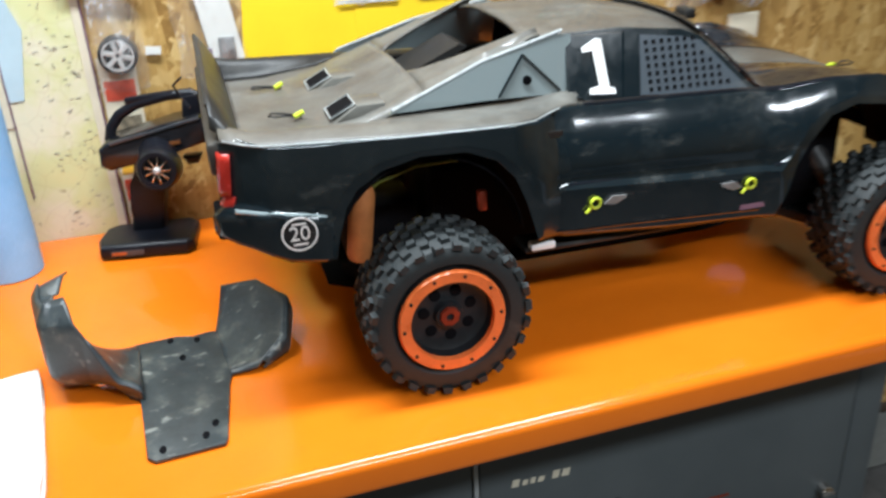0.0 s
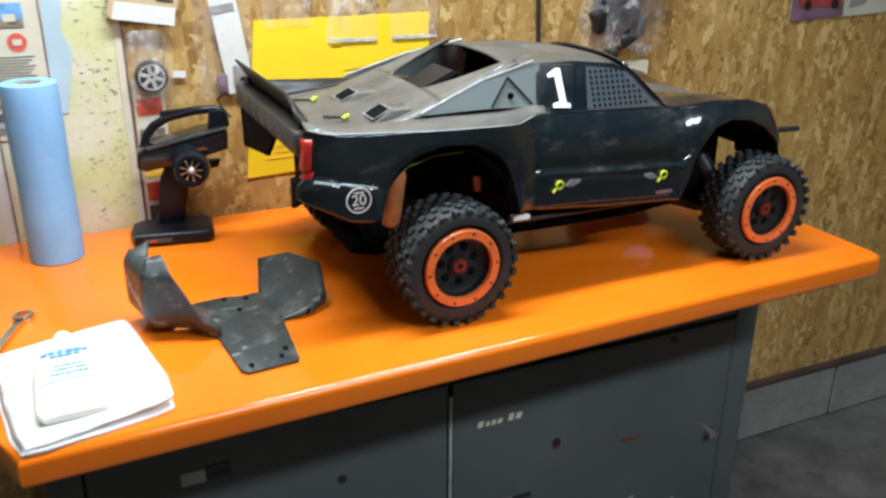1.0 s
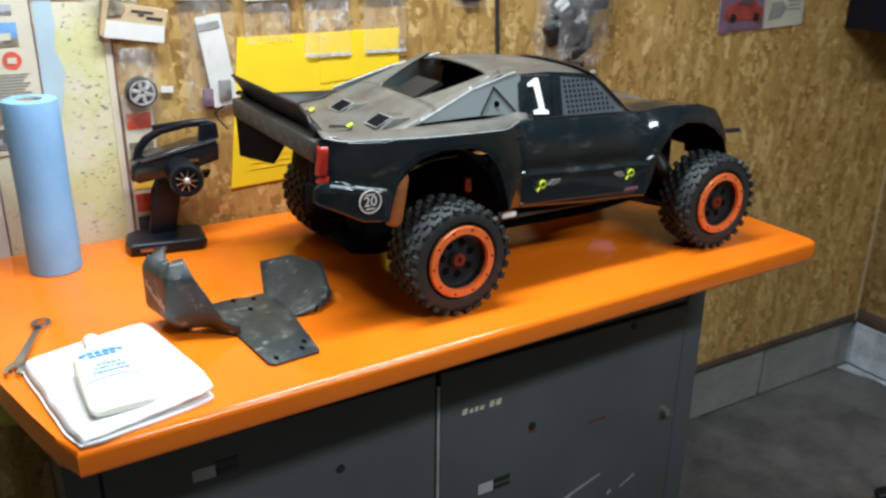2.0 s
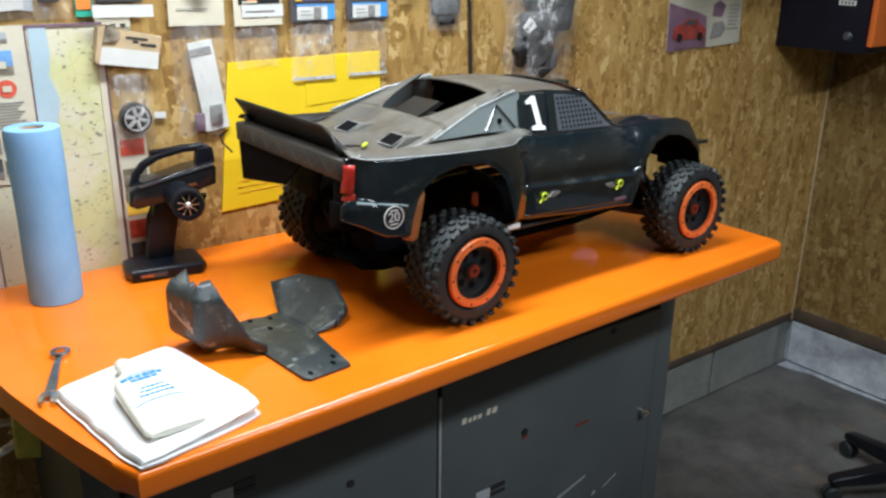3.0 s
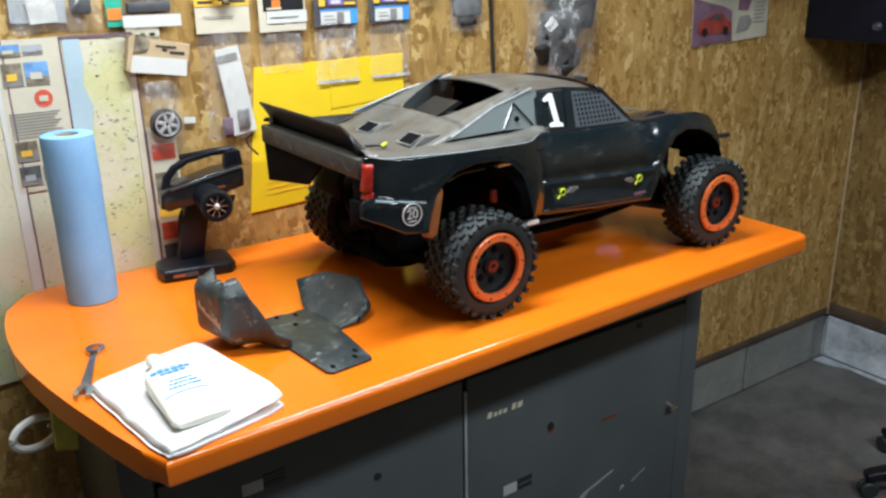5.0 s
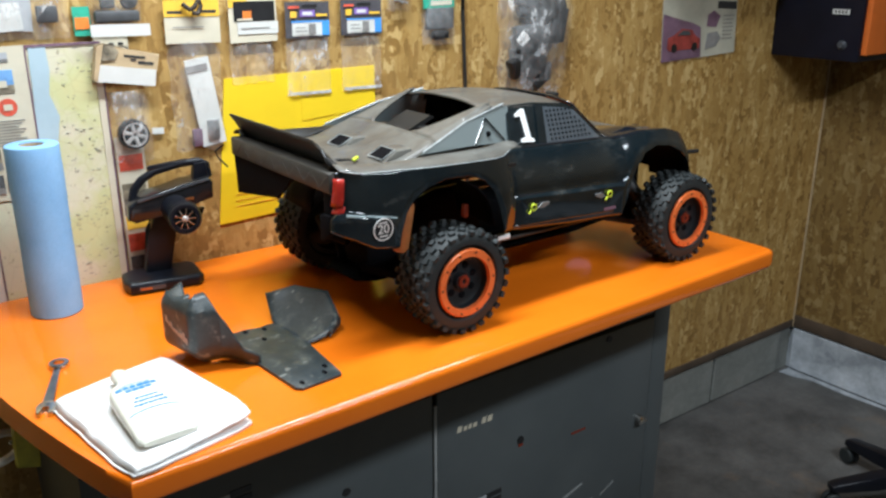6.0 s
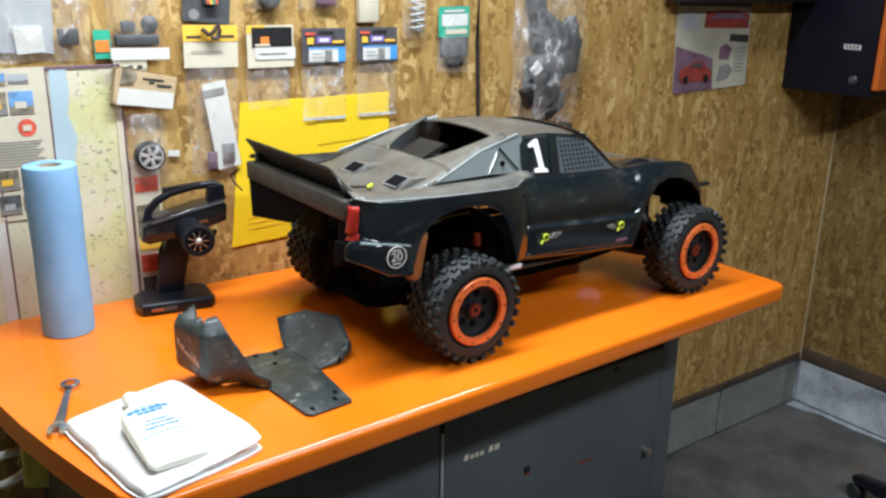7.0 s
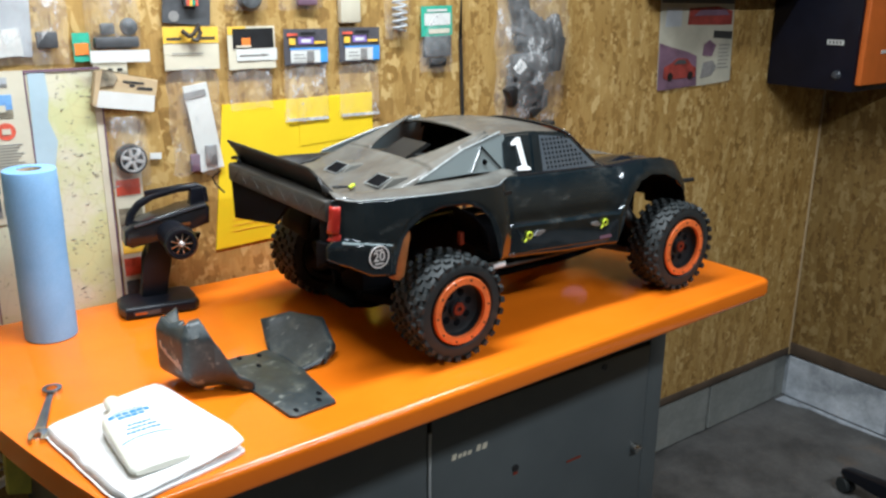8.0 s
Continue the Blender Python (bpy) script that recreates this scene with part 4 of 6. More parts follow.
def joined_tread(w):
    b = None
    for m in block_poses(w):
        b = join(b, moved(tread_block(w), m))
    return b


def rim_mesh(w):
    prof = [(0.0, -w * 0.72), (0.014, -w * 0.72), (0.016, -w * 0.55), (0.036, -w * 0.52), (0.043, -w * 0.60), (0.046, -w * 0.95), (0.0585, -w * 0.95), (0.058, -w * 0.80)]
    b = lathe(prof + [(0.058, w * 0.85), (0.05, w * 0.85), (0.045, w * 0.3), (0.0, w * 0.2)], 40, "y")
    return b


PROTO = {}


def wheel(x, v, w_half, flip):
    """One wheel under the truck; the outer face looks to -y, or to +y when flipped."""
    if w_half not in PROTO:
        made = {}
        for key, bm, mat in (("wheel", rim_mesh(w_half), RIM), ("tyre", tyre_mesh(w_half), RUBBER),
                             ("bead_ring", lathe([(0.0440, -w_half * 0.96), (0.0450, -w_half * 1.06), (0.0560, -w_half * 1.07), (0.0580, -w_half * 0.98), (0.0580, -w_half * 0.90), (0.044, -w_half * 0.90)], 48, "y", closed=True), BEAD),
                             ("hub_nut", lathe([(0.0045, -w_half * 0.60), (0.0045, -w_half * 0.80), (0.0105, -w_half * 0.80), (0.0115, -w_half * 0.74), (0.0115, -w_half * 0.60)], 8, "y", closed=True), NUT),
                             ("bolt", lathe([(0.0018, -w_half * 1.02), (0.0018, -w_half * 1.10)], 8, "y"), BOLT),
                             ("rim_hole", lathe([(0.0062, -w_half * 0.50), (0.0062, -w_half * 0.565)], 14, "y"), SHADE_BLACK),
                             ("tread_block", tread_block(w_half), RUBBER), ("tread", joined_tread(w_half), RUBBER)):
            ob = smooth(link_mesh(key, bm, mat))
            made[key] = ob.data
            bpy.data.objects.remove(ob)
        PROTO[w_half] = made
    made = PROTO[w_half]
    wh = new("wheel", made["wheel"])
    wh.parent, wh.matrix_parent_inverse = truck, truck.matrix_basis.inverted()
    wh.matrix_basis = Matrix.Translation(raw(x, v, 0.0895)) @ pose(0, 0, 0, 0, random.uniform(0, 40), YAW + (180 if flip else 0))
    tagged(wh, "black plastic wheel with orange bead ring")
    for key in ("tyre", "bead_ring", "hub_nut"):
        o = new(key, made[key])
        o.parent = wh
        if key == "bead_ring":
            tagged(o, "orange bead ring")
    if flip:
        o = new("tread", made["tread"])
        o.parent = wh
        tagged(o, kind="stuff")
    else:
        for m in block_poses(w_half):
            o = new("tread_block", made["tread_block"])
            o.parent, o.matrix_basis = wh, m
    for i in range(10):
        o = new("bolt", made["bolt"])
        a = 2 * math.pi * i / 10
        o.parent, o.matrix_basis = wh, Matrix.Translation((0.052 * math.cos(a), 0, 0.052 * math.sin(a)))
    for i in range(7):
        o = new("rim_hole", made["rim_hole"])
        a = 2 * math.pi * i / 7
        o.parent, o.matrix_basis = wh, Matrix.Translation((0.026 * math.cos(a), 0, 0.026 * math.sin(a)))


wheel(0.230, -0.212, 0.040, False)
wheel(0.216, 0.226, 0.044, True)
wheel(0.804, -0.206, 0.036, False)
wheel(0.804, 0.226, 0.036, True)

# ---- things lying on the worktop ----
# paper towel roll
rx, ry, rr, rh = -0.289, 1.158, 0.0425, 0.297
roll = thing("paper_towel_roll", (rx, ry, BZ), "tall roll of blue paper shop towel standing on the worktop", "paper towel")
wob = [(0.020, 0.0), (rr - 0.002, 0.0), (rr, 0.002)] + [(rr + 0.0005 * math.sin(7 * i), 0.004 + (rh - 0.008) * i / 14) for i in range(15)] + [(rr - 0.001, rh - 0.001), (rr - 0.003, rh), (0.020, rh)]
part("towel", lathe(wob, 48, "z", Matrix.Translation((rx, ry, BZ)), closed=True), TOWEL, roll)
part("core", lathe([(0.0185, 0.001), (0.0198, 0.001), (0.0198, rh - 0.002), (0.0185, rh - 0.002)], 32, "z", Matrix.Translation((rx, ry, BZ)), closed=True), CARDBOARD, roll, "brown cardboard core")

# pistol-grip transmitter
tx = thing("radio_transmitter", (-0.08, 1.215, BZ), "black pistol-grip radio transmitter with steering wheel on the worktop", "radio transmitter")
TXM = Matrix.Translation((-0.064, 1.196, BZ)) @ pose(0, 0, 0, 0, 0, -10) @ Matrix.Diagonal((0.94, 0.85, 0.875, 1))


def tx_part(name, bm, mat, label="", **k):
    return part(name, moved(bm, TXM), mat, tx, label, **k)


TXB = Matrix.Translation((-0.096, 1.178, BZ)) @ pose(0, 0, 0, 0, 0, -10) @ Matrix.Diagonal((0.93, 1, 0.86, 1))
foot = part("base", moved(prism([(-0.076, -0.018), (-0.066, -0.046), (0.068, -0.044), (0.078, -0.032), (0.074, 0.036), (0.060, 0.048), (-0.056, 0.042), (-0.074, 0.026)], "z", 0.0, 0.028, 0.009, segs=4), TXB), BLACK, tx)
part("base_label", moved(box(-0.050, -0.0468, 0.009, 0.000, -0.0452, 0.018, 0), TXB), GUNMETAL, foot, "silver label", soft=False)
part("base_label", moved(box(-0.048, -0.0474, 0.011, -0.026, -0.0466, 0.016, 0), TXB), COPPER, foot, soft=False)
tx_part("grip", prism([(-0.060, 0.020), (-0.006, 0.020), (0.000, 0.070), (0.014, 0.135), (0.022, 0.160), (-0.034, 0.160), (-0.036, 0.110), (-0.052, 0.060)], "y", -0.020, 0.022, 0.010, segs=4), BLACK)
head = tx_part("head", prism([(-0.080, 0.150), (-0.078, 0.180), (-0.064, 0.192), (0.030, 0.216), (0.080, 0.226), (0.088, 0.215), (0.086, 0.180), (0.040, 0.168), (-0.020, 0.152), (-0.066, 0.142)], "y", -0.036, 0.036, 0.008, segs=4), BLACK_GLOSS)
part("head_trim", moved(prism([(-0.060, 0.192), (0.080, 0.225), (0.080, 0.220), (-0.058, 0.187)], "y", -0.038, -0.034, 0.001), TXM), GUNMETAL, head)
part("head_lettering", moved(box(0.020, -0.0375, 0.176, 0.066, -0.0355, 0.182, 0), TXM @ pose(0, 0, 0.0, 0, -6, 0)), COPPER, head, "copper lettering bar", soft=False)
handle = tube([(-0.066, 0, 0.185), (-0.060, 0, 0.208), (-0.044, 0, 0.228), (-0.018, 0, 0.243), (0.030, 0, 0.254), (0.068, 0, 0.256), (0.082, 0, 0.248), (0.084, 0, 0.220)], 0.0085, 12)
tx_part("handle", handle, BLACK)
tx_part("handle_block", prism([(0.050, 0.212), (0.084, 0.212), (0.080, 0.256), (0.056, 0.254)], "y", -0.015, 0.015, 0.005), BLACK)
tx_part("antenna", moved(box(-0.032, -0.007, -0.006, 0.046, 0.007, 0.005, 0.004), pose(0.0, 0.0, 0.254, 0, -6, 0)), BLACK)
part("wheel_mount", rod((-0.062, 1.190, 1.080), (-0.059, 1.128, 1.069), 0.024, 24, r2=0.028), BLACK, tx)
wheelm = Matrix.Translation((-0.059, 1.122, 1.068)) @ pose(0, 0, 0, -4, 0, -14) @ Matrix.Diagonal((0.92, 0.92, 0.92, 1))
st = part("steering_wheel", lathe([(0.0, -0.006), (0.022, -0.006), (0.022, -0.015), (0.029, -0.015), (0.0325, -0.009), (0.0325, 0.016), (0.029, 0.022), (0.0, 0.022)], 36, "y", wheelm), BLACK, tx, "foam-tyred steering wheel with silver spokes")
for i in range(9):
    a = 2 * math.pi * i / 9
    part("spoke", moved(box(0.004, -0.0125, -0.0016, 0.021, -0.0065, 0.0016, 0.0005), wheelm @ pose(0, 0, 0, 0, math.degrees(a), 0)), CHROME, st)
part("hub_cap", lathe([(0.0055, -0.006), (0.0055, -0.014), (0.003, -0.016), (0.0, -0.016)], 14, "y", wheelm), SILVER, st)
tx_part("trigger", prism([(0.040, 0.150), (0.070, 0.152), (0.064, 0.138), (0.048, 0.136)], "y", -0.012, 0.012, 0.003), BLACK)

# folded towel: one cloth folded over, open along its near right edge
TOWEL_AT = [Vector((-0.382, 0.803, 0)), Vector((-0.209, 0.853, 0)), Vector((-0.172, 0.592, 0)), Vector((-0.345, 0.558, 0))]


def towel_point(u, v, seed):
    """Place on the towel: u from the bench's end inwards, v from the back to the front edge."""
    a, b, c, d = TOWEL_AT
    p = (a * (1 - u) + b * u) * (1 - v) + (d * (1 - u) + c * u) * v
    wob = 0.0016 * noise.noise(Vector((u * 5, v * 5, seed * 2.7)))
    out = Vector((u - 0.5, 0.5 - v, 0))
    edge = max(abs(u - 0.5), abs(v - 0.5)) * 2
    corner = 0.0045 * max(0, abs(u - 0.5) * 2 + abs(v - 0.5) * 2 - 1.7) / 0.3
    return p + out * (wob * edge ** 3 - corner) * 2


def towel_height(u, v):
    """Top of the upper layer over the lower one."""
    rise = 0.0055 + 0.010 * (u * v) ** 1.5 + 0.0020 * noise.noise(Vector((u * 4.2, v * 4.2, 3.1))) + 0.0010 * noise.noise(Vector((u * 11, v * 11, 8)))
    back = min(1, v / 0.10) ** 0.5
    return 0.0060 + rise * back


def upper_fold(u, v):
    p = towel_point(u, v, 1)
    near = max(0, v - 0.93) / 0.07
    far_side = max(0, 0.05 - u) / 0.05
    return (p.x, p.y, BZ + towel_height(u, v) - 0.004 * near ** 2 - 0.007 * far_side ** 2)


def lower_fold(u, v):
    p = towel_point(u, v * 1.012, 2)
    return (p.x, p.y, BZ + 0.0030 + 0.0004 * noise.noise(Vector((u * 9, v * 9, 5))))


def back_fold(u, v):
    a, b = Vector(lower_fold(u, 0)), Vector(upper_fold(u, 0))
    return tuple(a + (b - a) * v + Vector((-0.1, 0.45, 0)).normalized() * (0.003 * math.sin(math.pi * v)))


def side_fold(u, v):
    a, b = Vector(lower_fold(0, u)), Vector(upper_fold(0, u))
    return tuple(a + (b - a) * v + Vector((-0.0025 * math.sin(math.pi * v), 0, 0)))


towel = thing("folded_towel", (-0.28, 0.71, BZ), "white terry towel folded flat on the corner of the worktop", "towel")
part("lower_layer", sheet(lower_fold, 18, 24), CLOTH, towel, thick=0.0052)
part("upper_layer", sheet(upper_fold, 26, 34), CLOTH, towel, thick=0.0044)
part("fold", sheet(back_fold, 18, 5), CLOTH, towel, thick=0.0030)
part("fold", sheet(side_fold, 24, 5), CLOTH, towel, thick=0.0030)

# lotion bottle lying on the towel
bottle = thing("squeeze_bottle", (-0.285, 0.69, BZ + 0.022), "cream plastic squeeze bottle with blue print lying on the folded towel", "bottle")
RAGTOP = BZ + 0.0163
BM_ = Matrix.Translation((-0.284, 0.592, RAGTOP)) @ pose(0, 0, 0, 0, 0, 2) @ Matrix.Diagonal((1, 1, 0.84, 1))


def bottle_body(u, v):
    t = u
    prof = [(0.0, 0.034, 0.0045), (0.012, 0.038, 0.0070), (0.035, 0.040, 0.0090), (0.08, 0.0405, 0.0108), (0.5, 0.0390, 0.0160), (0.70, 0.0365, 0.0165), (0.78, 0.032, 0.0155), (0.84, 0.025, 0.0135), (0.90, 0.0165, 0.0115), (0.95, 0.0120, 0.0105), (1.0, 0.011, 0.010)]
    hw = curve_at([(a, b) for a, b, _ in prof], t)
    hh = curve_at([(a, c) for a, _, c in prof], t)
    a = 2 * math.pi * v
    ca, sa = math.cos(a), math.sin(a)
    k = 0.62
    x = hw * math.copysign(abs(ca) ** k, ca)
    z = hh * math.copysign(abs(sa) ** k, sa)
    return (x, 0.172 * t, 0.001 + hh + z)


bb = sheet(bottle_body, 30, 36)
bmesh.ops.remove_doubles(bb, verts=bb.verts, dist=1e-5)
for ring_y in (0.0, 0.172):
    loop = [e for e in bb.edges if e.is_boundary and abs(e.verts[0].co.y - ring_y) < 1e-4]
    bmesh.ops.contextual_create(bb, geom=loop)
part("bottle_body", moved(bb, BM_), CREAM, bottle)
part("cap", moved(lathe([(0.0, 0.0), (0.0105, 0.0), (0.0125, 0.002), (0.0125, 0.020), (0.0095, 0.028), (0.0, 0.029)], 24, "y"), BM_ @ Matrix.Translation((0, 0.171, 0.0125))), CREAM, bottle, "cream screw cap")


def print_bar(x0, x1, y0, y1, slant=0.0, arch=0.0):
    def fn(u, v):
        x = x0 + (x1 - x0) * u
        y = y0 + (y1 - y0) * v + slant * (x - x0) + arch * (1 - (2 * u - 1) ** 2)
        t = y / 0.172
        hw = curve_at([(0.035, 0.040), (0.08, 0.0405), (0.5, 0.0390), (0.70, 0.0365), (0.78, 0.032), (0.84, 0.025)], t)
        hh = curve_at([(0.035, 0.0090), (0.08, 0.0108), (0.5, 0.0160), (0.70, 0.0165), (0.78, 0.0155), (0.84, 0.0135)], t)
        ca = min(0.999, (abs(x) / hw)) ** (1 / 0.62)
        z = hh * (max(0.0, 1 - ca * ca) ** 0.5) ** 0.62
        return (x, y, 0.001 + hh + z + 0.0009)
    return moved(sheet(fn, 8, 2), BM_)


prints = random.Random(9)
for x0, x1, y0, y1, arch, words in ((-0.020, 0.020, 0.1225, 0.1245, 0.002, 1), (-0.028, 0.028, 0.112, 0.1195, 0.0, 6), (-0.018, 0.018, 0.1035, 0.1095, 0.0, 4), (-0.005, 0.005, 0.094, 0.096, 0.0, 2),
                                    (-0.014, 0.018, 0.081, 0.0845, 0, 5), (-0.018, 0.022, 0.073, 0.0765, 0, 6), (-0.021, 0.024, 0.064, 0.0680, 0, 7), (-0.033, 0.033, 0.048, 0.0500, 0.005, 1)):
    step = (x1 - x0) / words
    for i in range(words):
        a, c = x0 + step * i, x0 + step * (i + (prints.uniform(0.80, 0.94) if words > 1 else 1))
        part("print_bar", print_bar(a, c, y0 + (prints.uniform(-0.0006, 0.0006) if words > 1 else 0), y1, 0, arch), BLUE_PRINT, bottle, soft=False)

# combination wrench
wr = thing("wrench", (-0.375, 0.86, BZ), "small chrome combination wrench on the worktop beside the towel", "wrench")
WM = Matrix.Translation((-0.341, 0.924, BZ + 0.0042)) @ pose(0, 0, 0, 0, 0, math.degrees(math.atan2(-0.140, -0.050)))
part("ring_end", moved(lathe([(0.0085, -0.0040), (0.0140, -0.0040), (0.0148, -0.002), (0.0148, 0.003), (0.0140, 0.0045), (0.0085, 0.0045)], 24, "z", closed=True), WM), CHROME, wr)
part("shank", moved(prism([(0.012, -0.0055), (0.035, -0.0045), (0.118, -0.0055), (0.130, -0.009), (0.130, 0.009), (0.118, 0.0055), (0.035, 0.0045), (0.012, 0.0055)], "z", -0.0030, 0.0030, 0.0012), WM), CHROME, wr)
part("open_jaw", moved(prism([(0.126, -0.010), (0.138, -0.0135), (0.153, -0.0115), (0.157, -0.0065), (0.140, -0.0050), (0.137, 0.0), (0.142, 0.0055), (0.157, 0.0035), (0.156, 0.010), (0.142, 0.0135), (0.128, 0.010)], "z", -0.0038, 0.0038, 0.001), WM), CHROME, wr)

# splash guard taken off the truck
guard = thing("splash_guard", (-0.05, 0.80, BZ), "scuffed dark grey plastic splash guard with upturned wings", "splash guard")
G0 = BZ + 0.004
FLAT = [(-0.079, 0.637), (-0.012, 0.643), (-0.009, 0.650), (-0.002, 0.752), (0.006, 0.790), (0.004, 0.868), (-0.020, 0.874), (-0.040, 0.868), (-0.060, 0.876), (-0.108, 0.872), (-0.113, 0.800), (-0.109, 0.762), (-0.096, 0.753), (-0.087, 0.645)]
plate = part("plate", prism(FLAT, "z", G0 - 0.003, G0 + 0.001, 0.001), GUARD, guard)


TUB = [(0.0, (-0.199, 0.852)), (0.26, (-0.184, 0.784)), (0.30, (-0.179, 0.778)), (0.34, (-0.172, 0.776)), (0.60, (-0.143, 0.768)), (0.85, (-0.116, 0.752)), (1.0, (-0.092, 0.748))]
TUB_TOP = [(0.0, 0.108), (0.10, 0.103), (0.28, 0.112), (0.46, 0.115), (0.50, 0.108), (0.62, 0.080), (0.74, 0.052), (0.86, 0.024), (0.95, 0.016), (1.0, 0.010)]


def left_wing(u, v):
    # outer wall, rounded corner and front wall down to the plate, curled under at the foot
    x, y = (curve_at([(t, p[i]) for t, p in TUB], u) for i in range(2))
    h = curve_at(TUB_TOP, u)
    z = h * v
    foot = max(0, 1 - z / 0.034) ** 2 * min(1, (1 - u) * 3)
    bevel = max(0, z - 0.092) / 0.022
    side = min(1, max(0, (u - 0.22) / 0.12))
    x += 0.040 * foot * (1 - side) + 0.012 * foot * side + 0.010 * bevel * (1 - side) + 0.004 * bevel
    y += 0.030 * foot * side + 0.020 * bevel * side + 0.012 * foot * (1 - side)
    return (x, y, G0 + 0.001 + z)


def torn_lip(u, v):
    p = left_wing(0.02 + 0.16 * u, 0.97)
    return (p[0] + 0.030 * v * (1 - 0.6 * u), p[1] + 0.020 * v * (1 - u) + 0.004, p[2] + (0.005 * (1 - u) + 0.004 * math.sin(9 * u)) * v)


def tub_floor(u, v):
    p = left_wing(0.64 + 0.36 * u, 1.0)
    back = (-0.122 + 0.020 * u, 0.862, G0 + 0.003)
    k = v ** 0.8
    return tuple(a + (b - a) * (v if i < 2 else k) for i, (a, b) in enumerate(zip(p, back)))


OUTER = [(0.0, (0.030, 0.766, 0.004)), (0.25, (0.066, 0.792, 0.026)), (0.5, (0.076, 0.842, 0.048)), (0.75, (0.046, 0.903, 0.046)), (1.0, (0.002, 0.928, 0.033))]


def rim_point(v):
    return [curve_at([(t, p[i]) for t, p in OUTER], v) for i in range(3)]


def right_wing(u, v):
    # a bowl that rises from the plate's edge to a curved outer rim
    o = rim_point(v)
    i = (0.0 - 0.012 * v, 0.768 + 0.104 * v, 0.0)
    return (i[0] + (o[0] - i[0]) * u, i[1] + (o[1] - i[1]) * u, G0 + o[2] * u ** 1.4)


def right_outer(u, v):
    o = rim_point(0.05 + 0.5 * u)
    return (o[0] + 0.004 * math.sin(math.pi * v), o[1] - 0.003 * v, G0 + o[2] * (1 - 0.85 * v))


lw = part("wing", sheet(left_wing, 50, 16), GUARD, guard, thick=0.0028)
part("wing_floor", sheet(tub_floor, 10, 8), GUARD, guard, thick=0.003)
part("wing_lip", sheet(torn_lip, 6, 5), GUARD, guard, thick=0.002)
part("wing", sheet(right_wing, 12, 12), GUARD, guard, thick=0.003)
part("wing_side", sheet(right_outer, 10, 5), GUARD, guard, thick=0.003)
for x, y in ((-0.035, 0.858), (-0.066, 0.866), (-0.052, 0.822), (-0.030, 0.662), (-0.020, 0.680), (-0.072, 0.652)):
    part("slot", lathe([(0.0, 0.0), (0.0046, 0.0), (0.0046, 0.0012), (0.0, 0.0012)], 12, "z", Matrix.Translation((x, y, G0 + 0.0006)) @ Matrix.Diagonal((0.8, 1.3, 1, 1))), SHADE_BLACK, plate)
for i in range(9):
    u, v = 0.035 + 0.0235 * i, 0.60 - 0.028 * i
    tall = (0.10, 0.06, 0.09, 0.05, 0.06, 0.05, 0.08, 0.13, 0.09)[i]
    p, q, r = Vector(left_wing(u, v)), Vector(left_wing(u + 0.017, v - 0.018)), Vector(left_wing(u, v + tall))
    n_ = (q - p).cross(r - p).normalized()
    n_ = n_ if n_.x < 0 else -n_
    b = bmesh.new()
    b.faces.new([b.verts.new(k + n_ * 0.0022) for k in (p, q, q + r - p, r)])
    part("wing_mark", b, ALU, lw, soft=False, thick=0.0006)

DULL_YELLOW = plain("dull_yellow_plastic", (0.42, 0.40, 0.04), 0.6, 0, 0.25, 40)
# loop of strap and a yellow handle hanging at the curved end
strap = thing("strap_loop", (-0.44, 0.955, 0.78), "loop of white strap hanging from a hook under the worktop", "strap")
part("loop", tube([(-0.440 + 0.036 * math.cos(a), 0.955 + 0.010 * math.cos(a), 0.808 + 0.024 * math.sin(a)) for a in [2 * math.pi * i / 28 for i in range(28)]], 0.0065, 8, closed=True), WHITE, strap)
part("hook", tube([(-0.405, 0.950, 0.892), (-0.405, 0.950, 0.830), (-0.412, 0.948, 0.812), (-0.424, 0.948, 0.818)], 0.003, 6), CHROME, strap, "thin wire hook")
grip_y = solo("yellow_tool", prism([(-0.424, 0.795), (-0.392, 0.785), (-0.384, 0.850), (-0.398, 0.888), (-0.420, 0.888)], "y", 0.90, 0.925, 0.006), DULL_YELLOW, "dull yellow plastic tool hanging under the worktop", "tool")

# ---- things on the wall ----
WY = WALL_Y


def card(x0, z0, x1, z1, off=0.003, thick=0.0012, tilt=0.0):
    """A flat card on the wall, tilted a little in its plane."""
    b = box(-(x1 - x0) / 2, -thick, -(z1 - z0) / 2, (x1 - x0) / 2, 0, (z1 - z0) / 2)
    return moved(b, pose((x0 + x1) / 2, WY - off, (z0 + z1) / 2, 0, tilt, 0))


def bag(x0, z0, x1, z1, depth=0.012, seed=0, off=0.004):
    """A creased clear bag hanging on the wall: front film only bulges out."""
    def fn(u, v):
        x, z = x0 + (x1 - x0) * u, z1 + (z0 - z1) * v
        bulge = depth * (max(0, math.sin(math.pi * u)) ** 0.5) * (0.35 + 0.65 * math.sin(math.pi * min(1, v * 0.95 + 0.05)))
        x += 0.05 * (x1 - x0) * (2 * u - 1) * noise.noise(Vector((z * 22, seed * 1.7, 4)))
        z += 0.06 * (z1 - z0) * v ** 4 * noise.noise(Vector((u * 3.5, seed, 7)))
        cr = 0.004 * noise.noise(Vector((x * 60 + seed, z * 38, seed)))
        return (x + 0.003 * noise.noise(Vector((z * 30, seed, 1))), WY - off - bulge - abs(cr), z)
    return sheet(fn, 12, 16)


# map, with page strip and margins
mp = thing("road_map", (-0.35, WY, 0.76), "large unfolded road map pinned to the strand board", "map")
part("map_sheet", card(-0.62, 0.760, -0.133, 1.376, 0.0035, 0.001), MAP_M, mp, soft=False)
